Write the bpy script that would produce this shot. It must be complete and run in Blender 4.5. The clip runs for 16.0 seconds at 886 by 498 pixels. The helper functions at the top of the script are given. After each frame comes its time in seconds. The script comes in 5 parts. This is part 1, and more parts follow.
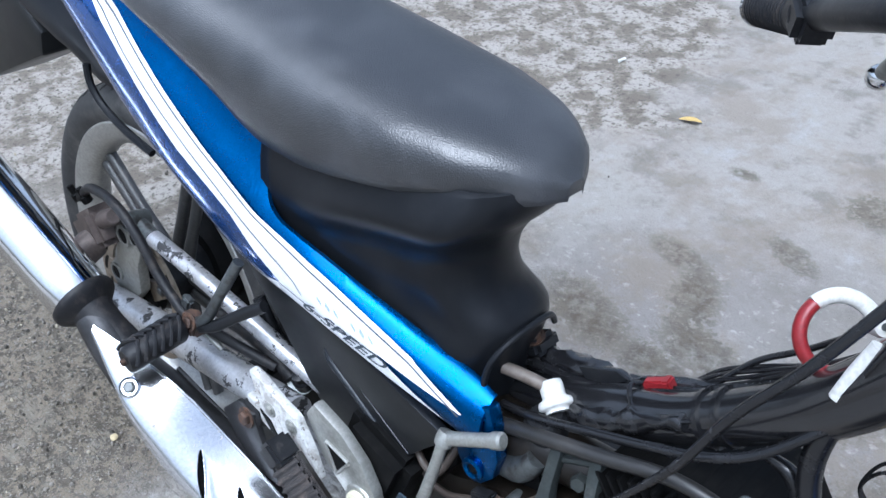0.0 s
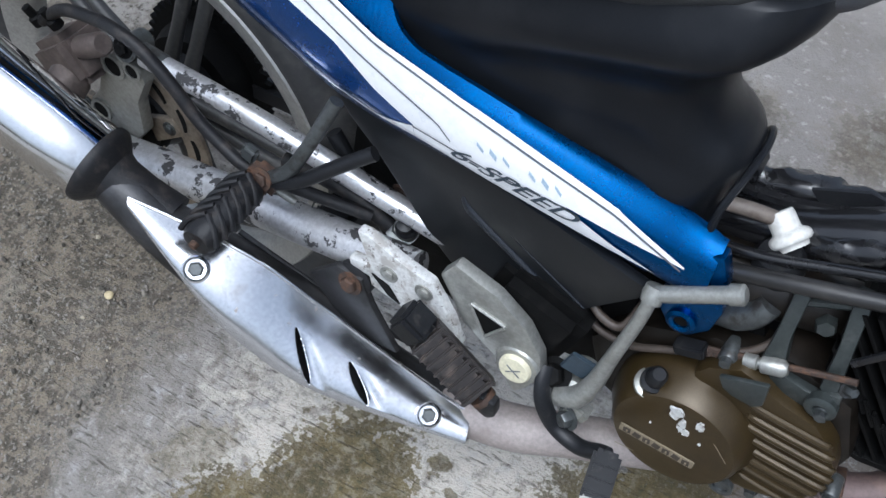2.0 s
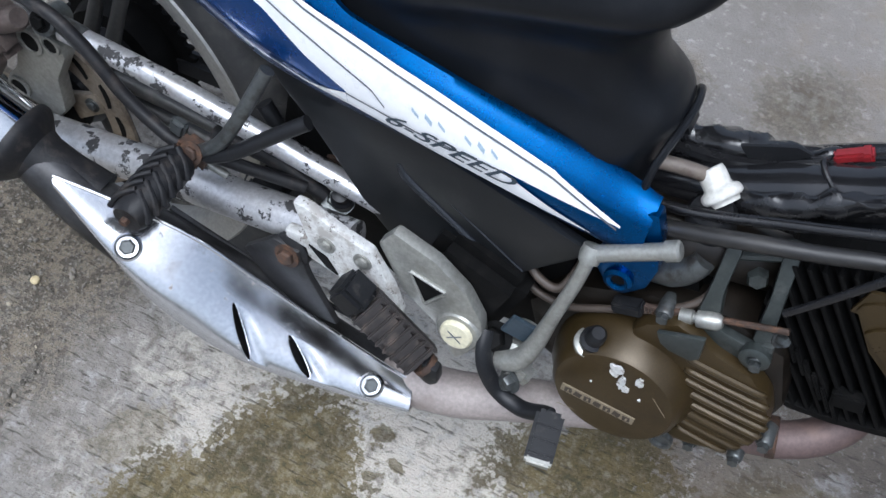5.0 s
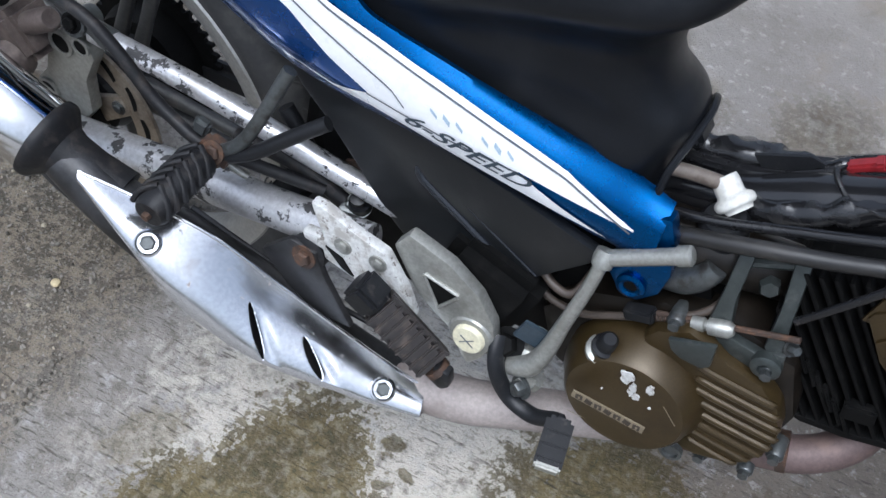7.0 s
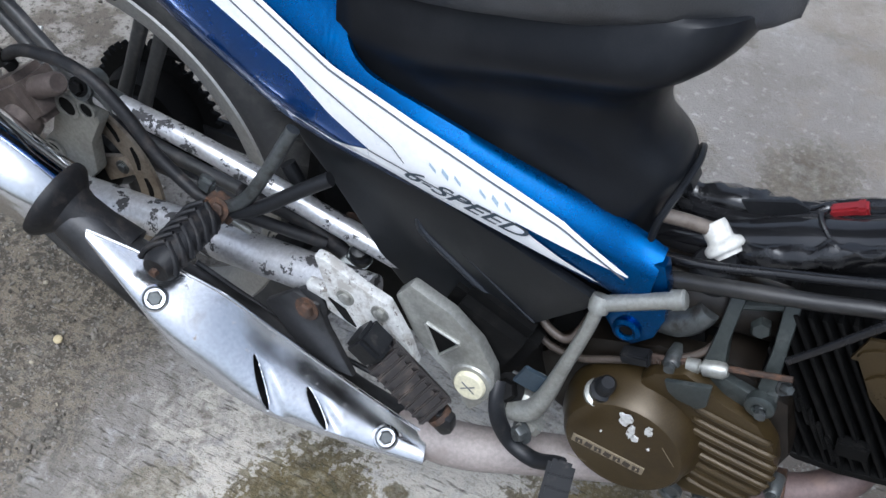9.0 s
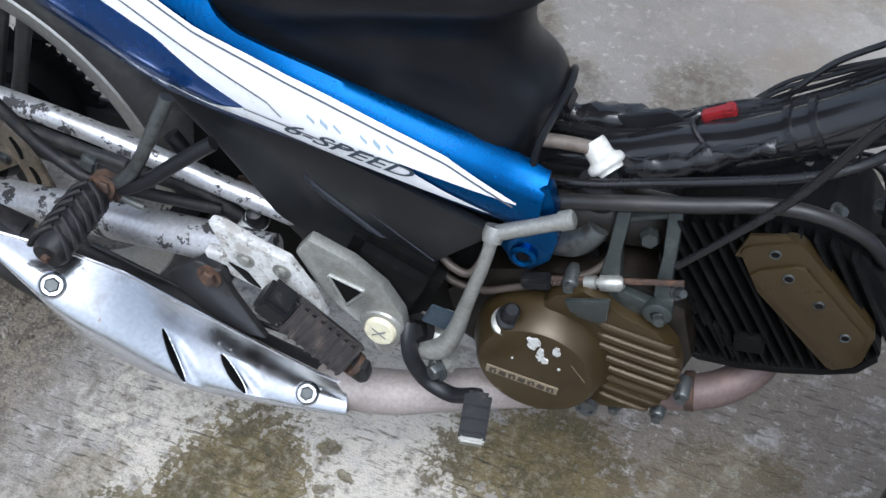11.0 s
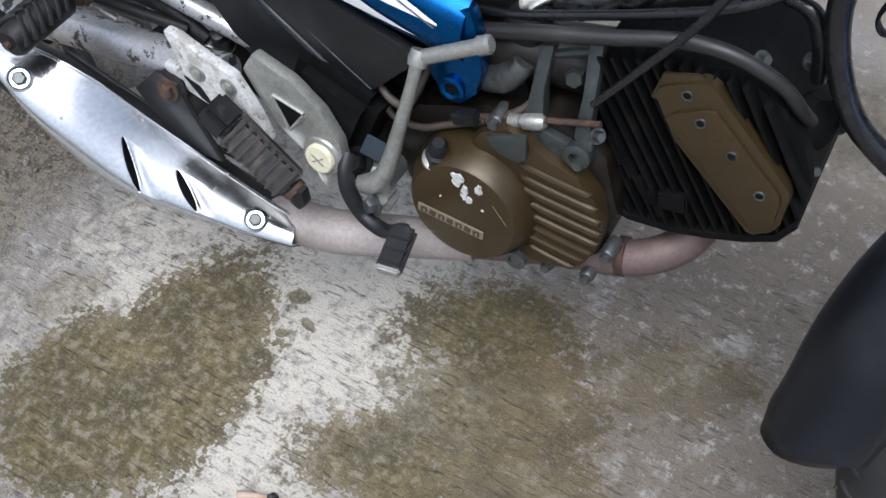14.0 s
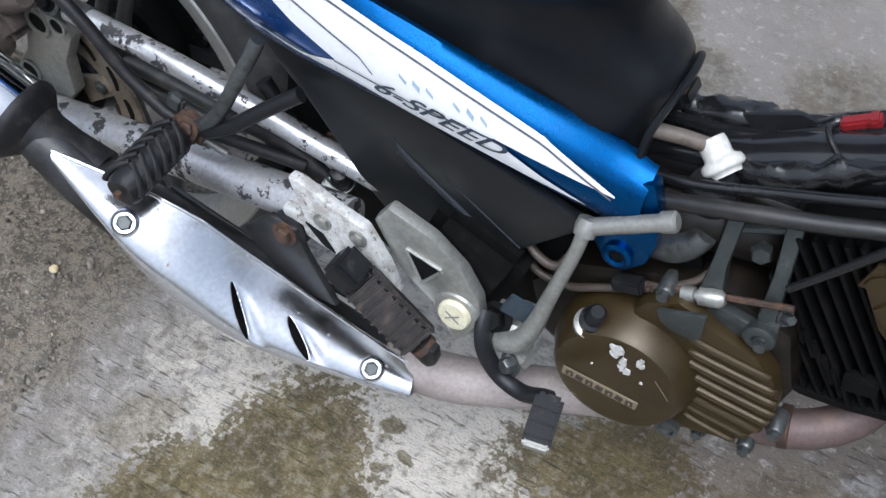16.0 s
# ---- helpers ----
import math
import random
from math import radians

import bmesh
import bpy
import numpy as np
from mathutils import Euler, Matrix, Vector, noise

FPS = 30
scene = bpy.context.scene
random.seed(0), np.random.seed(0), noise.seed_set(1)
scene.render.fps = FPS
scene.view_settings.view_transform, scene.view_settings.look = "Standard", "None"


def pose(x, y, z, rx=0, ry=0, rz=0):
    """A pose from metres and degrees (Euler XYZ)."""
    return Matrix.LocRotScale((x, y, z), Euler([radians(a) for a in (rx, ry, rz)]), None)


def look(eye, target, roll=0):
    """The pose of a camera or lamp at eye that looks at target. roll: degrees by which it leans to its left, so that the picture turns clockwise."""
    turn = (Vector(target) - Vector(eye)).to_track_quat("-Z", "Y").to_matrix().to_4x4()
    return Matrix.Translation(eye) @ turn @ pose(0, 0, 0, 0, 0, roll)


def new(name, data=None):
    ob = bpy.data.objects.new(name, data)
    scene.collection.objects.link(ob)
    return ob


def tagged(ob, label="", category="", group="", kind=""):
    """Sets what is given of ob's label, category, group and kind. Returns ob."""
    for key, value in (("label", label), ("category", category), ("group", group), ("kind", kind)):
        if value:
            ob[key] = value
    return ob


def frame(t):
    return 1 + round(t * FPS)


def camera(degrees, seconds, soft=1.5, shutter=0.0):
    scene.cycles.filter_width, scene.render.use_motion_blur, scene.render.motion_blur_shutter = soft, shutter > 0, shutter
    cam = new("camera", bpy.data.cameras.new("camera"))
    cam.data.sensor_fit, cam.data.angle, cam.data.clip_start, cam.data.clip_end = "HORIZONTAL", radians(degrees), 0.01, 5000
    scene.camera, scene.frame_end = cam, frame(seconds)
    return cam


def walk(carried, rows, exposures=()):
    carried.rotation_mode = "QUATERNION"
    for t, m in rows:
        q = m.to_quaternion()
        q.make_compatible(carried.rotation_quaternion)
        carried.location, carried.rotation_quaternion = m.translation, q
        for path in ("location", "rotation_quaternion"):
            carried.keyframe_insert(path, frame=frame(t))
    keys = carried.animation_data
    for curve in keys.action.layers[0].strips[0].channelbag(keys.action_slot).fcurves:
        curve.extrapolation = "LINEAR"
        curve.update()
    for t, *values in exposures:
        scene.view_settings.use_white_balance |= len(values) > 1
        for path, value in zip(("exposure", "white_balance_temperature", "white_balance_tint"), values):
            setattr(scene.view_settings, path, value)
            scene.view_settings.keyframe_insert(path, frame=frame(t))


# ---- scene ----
cam = camera(49.6, 16.0)
PATH = [
    (0, (1.015, -0.438, 1.127), (-0.109, 0.656, -0.114), -3.6),
    (0.5, (0.89, -0.512, 1.127), (-0.049, 0.669, -0.186), -1.5),
    (1, (0.783, -0.483, 1.101), (-0.019, 0.621, -0.362), 0.4),
    (1.5, (0.693, -0.463, 1.079), (0.052, 0.526, -0.536), 1.3),
    (2, (0.659, -0.448, 1.062), (0.046, 0.515, -0.58), -1.1),
    (2.5, (0.657, -0.452, 1.06), (0.071, 0.51, -0.592), -2.6),
    (3, (0.657, -0.454, 1.06), (0.105, 0.524, -0.594), -2.4),
    (3.2, (0.657, -0.457, 1.06), (0.119, 0.537, -0.59), -1.7),
    (5.3, (0.656, -0.456, 1.054), (0.188, 0.535, -0.619), 3.4),
    (5.5, (0.66, -0.46, 1.052), (0.191, 0.504, -0.637), 3.2),
    (6, (0.668, -0.474, 1.05), (0.203, 0.458, -0.658), 3.4),
    (6.5, (0.672, -0.476, 1.048), (0.166, 0.506, -0.619), 2.9),
    (7, (0.671, -0.479, 1.049), (0.144, 0.555, -0.579), 2.9),
    (7.5, (0.67, -0.484, 1.053), (0.138, 0.569, -0.562), 2.6),
    (8, (0.67, -0.488, 1.056), (0.132, 0.585, -0.544), 2.4),
    (8.2, (0.67, -0.493, 1.058), (0.128, 0.597, -0.529), 2.5),
    (10.3, (0.669, -0.496, 1.082), (0.145, 0.643, -0.477), 0.3),
    (10.5, (0.669, -0.496, 1.075), (0.186, 0.643, -0.496), 0.5),
    (11, (0.705, -0.496, 1.069), (0.314, 0.613, -0.549), 0.7),
    (11.5, (0.821, -0.504, 1.054), (0.377, 0.553, -0.584), -0.7),
    (12, (0.908, -0.526, 1.041), (0.4, 0.487, -0.608), -1.2),
    (12.5, (0.924, -0.533, 1.038), (0.429, 0.454, -0.63), 0.4),
    (13, (0.93, -0.534, 1.034), (0.434, 0.439, -0.642), 0.8),
    (13.5, (0.923, -0.528, 1.026), (0.401, 0.419, -0.656), -0.7),
    (14, (0.905, -0.518, 1.006), (0.305, 0.433, -0.649), -3.2),
    (14.5, (0.815, -0.494, 1.011), (0.233, 0.499, -0.625), -2.1),
    (15, (0.74, -0.465, 1.009), (0.175, 0.548, -0.62), -0.9),
    (15.5, (0.717, -0.453, 1.012), (0.14, 0.537, -0.627), -1.4),
    (16, (0.708, -0.451, 1.021), (0.127, 0.527, -0.624), -1.3),
]
walk(cam, [(t, look(eye, target, roll)) for t, eye, target, roll in PATH], exposures=[(0.0, 0.72, 5210, 8), (1.0, 0.42, 5310, 8), (2.0, 0.27, 5510, 8), (6.5, 0.32, 5560, 9), (10.5, 0.32, 5560, 8), (11.5, 0.52, 5660, 8), (12.5, 0.27, 5760, 9), (13.5, 0.32, 5760, 9), (14.5, 0.32, 5710, 9), (16.0, 0.32, 5660, 9)])

# ---- light ----
world = bpy.data.worlds.new("sky")
scene.world = world
world.use_nodes = True
wn = world.node_tree.nodes
sky = wn.new("ShaderNodeTexSky")
sky.sky_type, sky.sun_disc = "NISHITA", False
sky.sun_elevation, sky.sun_rotation = radians(70), radians(170)
sky.air_density, sky.dust_density, sky.ozone_density = 1.0, 7.0, 1.0
haze = wn.new("ShaderNodeHueSaturation")
haze.inputs["Saturation"].default_value = 0.45
world.node_tree.links.new(sky.outputs[0], haze.inputs["Color"])
world.node_tree.links.new(haze.outputs[0], wn["Background"].inputs[0])
wn["Background"].inputs[1].default_value = 0.15
sun = new("sun", bpy.data.lights.new("sun", "SUN"))
sun.data.energy, sun.data.angle, sun.data.color = 1.5, radians(50), (1.0, 0.97, 0.93)
sun.matrix_world = look((0.8, -2.4, 6.0), (0.4, 0, 0))

# ---- materials ----


def nodes_of(m):
    m.use_nodes = True
    t = m.node_tree
    return t, t.nodes["Principled BSDF"]


def noise_node(t, vec, scale, detail=4.0, rough=0.6):
    n = t.nodes.new("ShaderNodeTexNoise")
    n.inputs["Scale"].default_value, n.inputs["Detail"].default_value, n.inputs["Roughness"].default_value = scale, detail, rough
    t.links.new(vec, n.inputs["Vector"])
    return n.outputs["Fac"]


def ramp(t, fac, lo, hi):
    n = t.nodes.new("ShaderNodeMapRange")
    n.interpolation_type = "SMOOTHSTEP"
    n.inputs["From Min"].default_value, n.inputs["From Max"].default_value = lo, hi
    t.links.new(fac, n.inputs["Value"])
    return n.outputs["Result"]


def calc(t, op, a, b=0.0):
    n = t.nodes.new("ShaderNodeMath")
    n.operation = op
    for k, v in enumerate((a, b)):
        if isinstance(v, (int, float)):
            n.inputs[k].default_value = v
        else:
            t.links.new(v, n.inputs[k])
    return n.outputs[0]


def blend(t, fac, a, b):
    n = t.nodes.new("ShaderNodeMix")
    n.data_type = "RGBA"
    if isinstance(fac, (int, float)):
        n.inputs[0].default_value = fac
    else:
        t.links.new(fac, n.inputs[0])
    for k, v in ((6, a), (7, b)):
        if isinstance(v, tuple):
            n.inputs[k].default_value = (*v, 1)
        else:
            t.links.new(v, n.inputs[k])
    return n.outputs[2]


def surface(name, colour, rough=0.5, metal=0.0, other=None, patch=(40.0, 0.55, 0.7), grain=250.0, spread=0.12, bump=0.1, coat=0.0, chip=None, chip_at=(60.0, 0.62, 0.66), stretch=(1, 1, 1)):
    """A worn surface: base colour with fine grain, patches of another colour, chips of a third, uneven gloss and relief."""
    m = bpy.data.materials.new(name)
    t, b = nodes_of(m)
    co = t.nodes.new("ShaderNodeTexCoord").outputs["Object"]
    mp = t.nodes.new("ShaderNodeMapping")
    mp.inputs["Scale"].default_value = stretch
    t.links.new(co, mp.inputs["Vector"])
    co = mp.outputs[0]
    fine, broad = noise_node(t, co, grain, 3.0), noise_node(t, co, patch[0], 6.0, 0.65)
    dark = tuple(c * (1 - spread) for c in colour)
    lite = tuple(min(1, c * (1 + spread)) for c in colour)
    col = blend(t, ramp(t, fine, 0.3, 0.7), dark, lite)
    if other:
        col = blend(t, ramp(t, broad, patch[1], patch[2]), col, other)
    gloss = calc(t, "ADD", calc(t, "MULTIPLY", broad, 0.35), rough - 0.17)
    if chip:
        mask = ramp(t, noise_node(t, co, chip_at[0], 8.0, 0.7), chip_at[1], chip_at[2])
        col = blend(t, mask, col, chip)
        gloss = calc(t, "ADD", gloss, calc(t, "MULTIPLY", mask, 0.3))
        b.inputs["Metallic"].default_value = metal
        if metal:
            t.links.new(calc(t, "MULTIPLY", calc(t, "SUBTRACT", 1.0, mask), metal), b.inputs["Metallic"])
    else:
        b.inputs["Metallic"].default_value = metal
    t.links.new(col, b.inputs["Base Color"])
    t.links.new(gloss, b.inputs["Roughness"])
    b.inputs["Coat Weight"].default_value = coat
    b.inputs["Coat Roughness"].default_value = 0.08
    if bump:
        n = t.nodes.new("ShaderNodeBump")
        n.inputs["Strength"].default_value, n.inputs["Distance"].default_value = bump, 0.002
        t.links.new(calc(t, "ADD", calc(t, "MULTIPLY", fine, 0.6), broad), n.inputs["Height"])
        t.links.new(n.outputs[0], b.inputs["Normal"])
    return m


def leather():
    m = bpy.data.materials.new("seat vinyl")
    t, b = nodes_of(m)
    co = t.nodes.new("ShaderNodeTexCoord").outputs["Object"]
    v = t.nodes.new("ShaderNodeTexVoronoi")
    v.feature = "DISTANCE_TO_EDGE"
    v.inputs["Scale"].default_value = 420
    t.links.new(co, v.inputs["Vector"])
    n = t.nodes.new("ShaderNodeBump")
    n.inputs["Strength"].default_value, n.inputs["Distance"].default_value = 0.22, 0.0007
    cells = ramp(t, v.outputs["Distance"], 0.0, 0.35)
    t.links.new(calc(t, "ADD", cells, noise_node(t, co, 60)), n.inputs["Height"])
    t.links.new(n.outputs[0], b.inputs["Normal"])
    # paler patches: partly dust, partly sky sheen painted into the vinyl
    dust_sheen = ramp(t, noise_node(t, co, 9, 6), 0.4, 0.75)
    t.links.new(blend(t, dust_sheen, (0.018, 0.019, 0.021), (0.055, 0.057, 0.062)), b.inputs["Base Color"])
    b.inputs["Specular IOR Level"].default_value = 0.9
    t.links.new(calc(t, "ADD", 0.34, calc(t, "MULTIPLY", dust_sheen, 0.18)), b.inputs["Roughness"])
    return m


def blob(t, x, y, cx, cy, rx, ry, turn, wob, lo=0.7, hi=1.15):
    """1 inside a turned ellipse with a ragged edge, 0 outside."""
    c, s = math.cos(radians(turn)), math.sin(radians(turn))
    dx, dy = calc(t, "SUBTRACT", x, cx), calc(t, "SUBTRACT", y, cy)
    u = calc(t, "ADD", calc(t, "MULTIPLY", dx, c / rx), calc(t, "MULTIPLY", dy, s / rx))
    v = calc(t, "ADD", calc(t, "MULTIPLY", dx, -s / ry), calc(t, "MULTIPLY", dy, c / ry))
    r = calc(t, "SQRT", calc(t, "ADD", calc(t, "MULTIPLY", u, u), calc(t, "MULTIPLY", v, v)))
    return calc(t, "SUBTRACT", 1.0, ramp(t, calc(t, "ADD", r, wob), lo, hi))


def ground_material():
    m = bpy.data.materials.new("stained concrete and worn asphalt")
    t, b = nodes_of(m)
    co = t.nodes.new("ShaderNodeTexCoord").outputs["Object"]
    sep = t.nodes.new("ShaderNodeSeparateXYZ")
    t.links.new(co, sep.inputs[0])
    x, y = sep.outputs[0], sep.outputs[1]
    mp = t.nodes.new("ShaderNodeMapping")
    mp.inputs["Rotation"].default_value = (0, 0, radians(11))
    mp.inputs["Scale"].default_value = (34, 210, 30)
    t.links.new(co, mp.inputs["Vector"])
    broom = noise_node(t, mp.outputs[0], 1.0, 5.0, 0.6)
    big, mid, fine, grit = noise_node(t, co, 2.3, 5), noise_node(t, co, 14, 7, 0.68), noise_node(t, co, 75, 6, 0.7), noise_node(t, co, 260, 3, 0.7)
    wob = calc(t, "MULTIPLY", calc(t, "SUBTRACT", calc(t, "ADD", mid, calc(t, "MULTIPLY", fine, 0.6)), 0.8), 1.7)
    speck = noise_node(t, co, 520, 2, 0.8)
    # bare slab: pale grey with warmer and darker areas
    col = blend(t, ramp(t, big, 0.35, 0.65), (0.32, 0.305, 0.285), (0.24, 0.222, 0.20))
    drift = calc(t, "MULTIPLY", calc(t, "SUBTRACT", noise_node(t, co, 0.9, 5, 0.6), 0.5), 2.2)
    # slab tone changes beyond y = 0.5, tuned for brightness out there
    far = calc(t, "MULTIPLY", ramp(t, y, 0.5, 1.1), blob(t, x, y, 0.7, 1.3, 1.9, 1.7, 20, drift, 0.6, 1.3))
    col = blend(t, calc(t, "MULTIPLY", ramp(t, noise_node(t, co, 0.45, 6, 0.65), 0.45, 0.65), 0.5), col, (0.17, 0.155, 0.13))
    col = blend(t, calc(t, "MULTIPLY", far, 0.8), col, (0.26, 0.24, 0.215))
    # broad soft blob that only lowers the tone round (0.60, 0.62)
    worn = blob(t, x, y, 0.60, 0.62, 0.55, 0.42, 0, drift, 0.5, 1.3)
    col = blend(t, calc(t, "MULTIPLY", worn, 0.7), col, (0.165, 0.150, 0.135))
    stain = noise_node(t, co, 5.5, 8, 0.7)
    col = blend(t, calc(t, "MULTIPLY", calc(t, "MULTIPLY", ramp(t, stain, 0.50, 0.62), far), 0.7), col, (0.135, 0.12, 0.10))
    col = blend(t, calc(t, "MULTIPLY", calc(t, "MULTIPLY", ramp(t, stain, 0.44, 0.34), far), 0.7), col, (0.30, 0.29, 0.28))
    blot, chip = noise_node(t, co, 34, 6, 0.7), noise_node(t, co, 47, 5, 0.7)
    warm = blob(t, x, y, 1.06, 0.06, 0.50, 0.50, 0, wob, 0.6, 1.15)
    tan = blob(t, x, y, 0.78, -0.18, 0.36, 0.28, 10, wob, 0.5, 1.2)
    col = blend(t, calc(t, "MULTIPLY", tan, 0.75), col, (0.225, 0.192, 0.155))
    col = blend(t, calc(t, "MULTIPLY", warm, 0.9), col, (0.150, 0.124, 0.097))
    pale = blob(t, x, y, 0.40, -0.14, 0.30, 0.34, 0, wob, 0.6, 1.1)
    col = blend(t, calc(t, "MULTIPLY", pale, 0.85), col, (0.53, 0.495, 0.425))
    near = calc(t, "SUBTRACT", 1.0, calc(t, "MULTIPLY", ramp(t, y, 0.35, 0.8), 0.75))
    col = blend(t, calc(t, "MULTIPLY", ramp(t, mid, 0.54, 0.70), calc(t, "MULTIPLY", near, 0.7)), col, (0.37, 0.36, 0.345))
    col = blend(t, calc(t, "MULTIPLY", ramp(t, mid, 0.46, 0.34), calc(t, "MULTIPLY", near, 0.55)), col, (0.14, 0.125, 0.105))
    col = blend(t, calc(t, "MULTIPLY", ramp(t, fine, 0.54, 0.68), calc(t, "MULTIPLY", near, 0.65)), col, (0.115, 0.10, 0.085))
    col = blend(t, calc(t, "MULTIPLY", ramp(t, grit, 0.60, 0.70), calc(t, "SUBTRACT", 0.5, calc(t, "MULTIPLY", far, 0.35))), col, (0.40, 0.39, 0.36))
    col = blend(t, calc(t, "MULTIPLY", ramp(t, speck, 0.62, 0.70), 0.6), col, (0.07, 0.06, 0.05))
    col = blend(t, calc(t, "MULTIPLY", ramp(t, blot, 0.52, 0.64), calc(t, "MULTIPLY", near, 0.55)), col, (0.115, 0.098, 0.078))
    col = blend(t, calc(t, "MULTIPLY", ramp(t, chip, 0.55, 0.66), calc(t, "SUBTRACT", 0.6, calc(t, "MULTIPLY", far, 0.48))), col, (0.40, 0.385, 0.355))
    lines = calc(t, "MULTIPLY", ramp(t, broom, 0.54, 0.70), calc(t, "ADD", 0.32, calc(t, "MULTIPLY", ramp(t, mid, 0.4, 0.6), 0.6)))
    lines = calc(t, "MULTIPLY", lines, calc(t, "SUBTRACT", 1.0, ramp(t, y, 0.15, 0.5)))
    col = blend(t, lines, col, (0.075, 0.062, 0.048))
    cloud = noise_node(t, co, 4.2, 9, 0.72)
    col = blend(t, calc(t, "MULTIPLY", calc(t, "MULTIPLY", ramp(t, cloud, 0.46, 0.60), ramp(t, y, 0.25, 0.5)), 0.6), col, (0.185, 0.155, 0.120))
    # moss and dirt
    ragged = calc(t, "ADD", calc(t, "MULTIPLY", wob, 0.45), calc(t, "MULTIPLY", calc(t, "SUBTRACT", fine, 0.5), 1.1))
    moss = blob(t, x, y, 0.345, -0.24, 0.108, 0.185, 4, ragged, 0.90, 1.04)
    moss = calc(t, "MAXIMUM", moss, blob(t, x, y, 0.28, -0.32, 0.11, 0.13, 20, ragged, 0.88, 1.04))
    for cx, cy, rx, ry, a, k in ((0.645, -0.02, 0.10, 0.07, 20, 1.0), (0.70, -0.10, 0.12, 0.10, 30, 0.85), (0.62, -0.22, 0.10, 0.06, 15, 0.95), (0.74, -0.17, 0.13, 0.06, 10, 0.75), (0.86, 0.03, 0.09, 0.05, 30, 0.5), (0.93, 0.06, 0.03, 0.02, 0, 0.7), (0.416, -0.087, 0.017, 0.010, 20, 0.9), (0.431, -0.138, 0.011, 0.007, 30, 0.8), (0.451, -0.114, 0.011, 0.006, -20, 0.9), (0.16, -0.22, 0.03, 0.05, -30, 0.5)):
        spot = calc(t, "MULTIPLY", blob(t, x, y, cx, cy, rx * 1.15, ry * 1.15, a, calc(t, "MULTIPLY", ragged, 1.6), 0.75, 1.05), k)
        moss = calc(t, "MAXIMUM", moss, spot)
    moss = calc(t, "MULTIPLY", moss, calc(t, "ADD", 0.75, calc(t, "MULTIPLY", ramp(t, fine, 0.35, 0.55), 0.25)))
    green = blend(t, ramp(t, mid, 0.42, 0.60), (0.060, 0.045, 0.013), (0.112, 0.084, 0.027))
    green = blend(t, calc(t, "MULTIPLY", ramp(t, fine, 0.52, 0.66), 0.8), green, (0.045, 0.044, 0.020))
    green = blend(t, calc(t, "MULTIPLY", ramp(t, grit, 0.56, 0.66), 0.5), green, (0.18, 0.146, 0.066))
    green = blend(t, calc(t, "MULTIPLY", lines, 0.9), green, (0.03, 0.027, 0.018))
    col = blend(t, calc(t, "MULTIPLY", moss, 0.96), col, green)
    dirt = blob(t, x, y, 0.34, 0.825, 0.08, 0.035, -15, ragged, 0.6, 1.1)
    for cx, cy, rx, ry, a in ((0.43, 0.74, 0.05, 0.10, 25), (0.50, 0.63, 0.10, 0.06, -20), (0.30, 0.59, 0.13, 0.06, -20), (0.47, 0.55, 0.10, 0.05, -10), (0.50, 0.95, 0.07, 0.035, -30), (0.30, 1.13, 0.04, 0.02, 0), (0.55, 1.17, 0.06, 0.06, 0), (-0.50, 1.40, 0.22, 0.09, 60), (0.62, 0.50, 0.12, 0.06, 10), (0.72, 0.66, 0.08, 0.10, -30), (0.52, 0.40, 0.12, 0.08, 0), (0.95, 0.52, 0.2, 0.10, 20)):
        dirt = calc(t, "MAXIMUM", dirt, blob(t, x, y, cx, cy, rx, ry, a, calc(t, "MULTIPLY", ragged, 1.5), 0.6, 1.1))
    dirt = calc(t, "MULTIPLY", dirt, ramp(t, calc(t, "ADD", calc(t, "MULTIPLY", fine, 0.5), calc(t, "MULTIPLY", mid, 0.5)), 0.34, 0.56))
    col = blend(t, calc(t, "MULTIPLY", dirt, 0.85), col, blend(t, ramp(t, blot, 0.4, 0.62), (0.105, 0.088, 0.060), (0.062, 0.052, 0.034)))
    # worn asphalt beside the slab
    away = calc(t, "MULTIPLY", calc(t, "SUBTRACT", 1.0, blob(t, x, y, -0.1, -0.05, 1.0, 1.0, 0, calc(t, "MULTIPLY", drift, 0.1), 0.55, 1.2)), calc(t, "MULTIPLY", drift, 1.6))
    x, y = calc(t, "ADD", x, away), calc(t, "ADD", y, away)
    edge = calc(t, "ADD", calc(t, "SUBTRACT", x, 0.045), calc(t, "MULTIPLY", wob, 0.07))
    back = calc(t, "ADD", calc(t, "SUBTRACT", y, 0.12), calc(t, "MULTIPLY", wob, 0.16))
    lane = blob(t, x, y, -1.0, -0.75, 2.0, 1.6, -15, drift, 0.75, 1.15)
    asph = calc(t, "MULTIPLY", calc(t, "SUBTRACT", 1.0, ramp(t, edge, -0.02, 0.025)), calc(t, "SUBTRACT", 1.0, ramp(t, back, -0.1, 0.12)))
    asph = calc(t, "MULTIPLY", asph, lane)
    tar = blend(t, ramp(t, fine, 0.44, 0.56), (0.070, 0.060, 0.043), (0.178, 0.147, 0.107))
    tar = blend(t, ramp(t, grit, 0.56, 0.62), tar, (0.25, 0.232, 0.20))
    tar = blend(t, ramp(t, speck, 0.58, 0.66), tar, (0.03, 0.027, 0.022))
    tar = blend(t, calc(t, "MULTIPLY", ramp(t, mid, 0.54, 0.66), 0.7), tar, (0.19, 0.168, 0.132))
    col = blend(t, asph, col, tar)
    rubble = calc(t, "MULTIPLY", calc(t, "SUBTRACT", 1.0, ramp(t, edge, -0.2, 0.2)), ramp(t, back, -0.1, 0.12))
    rubble = calc(t, "MULTIPLY", rubble, blob(t, x, y, -0.7, 0.9, 1.5, 1.5, 0, drift, 0.6, 1.2))
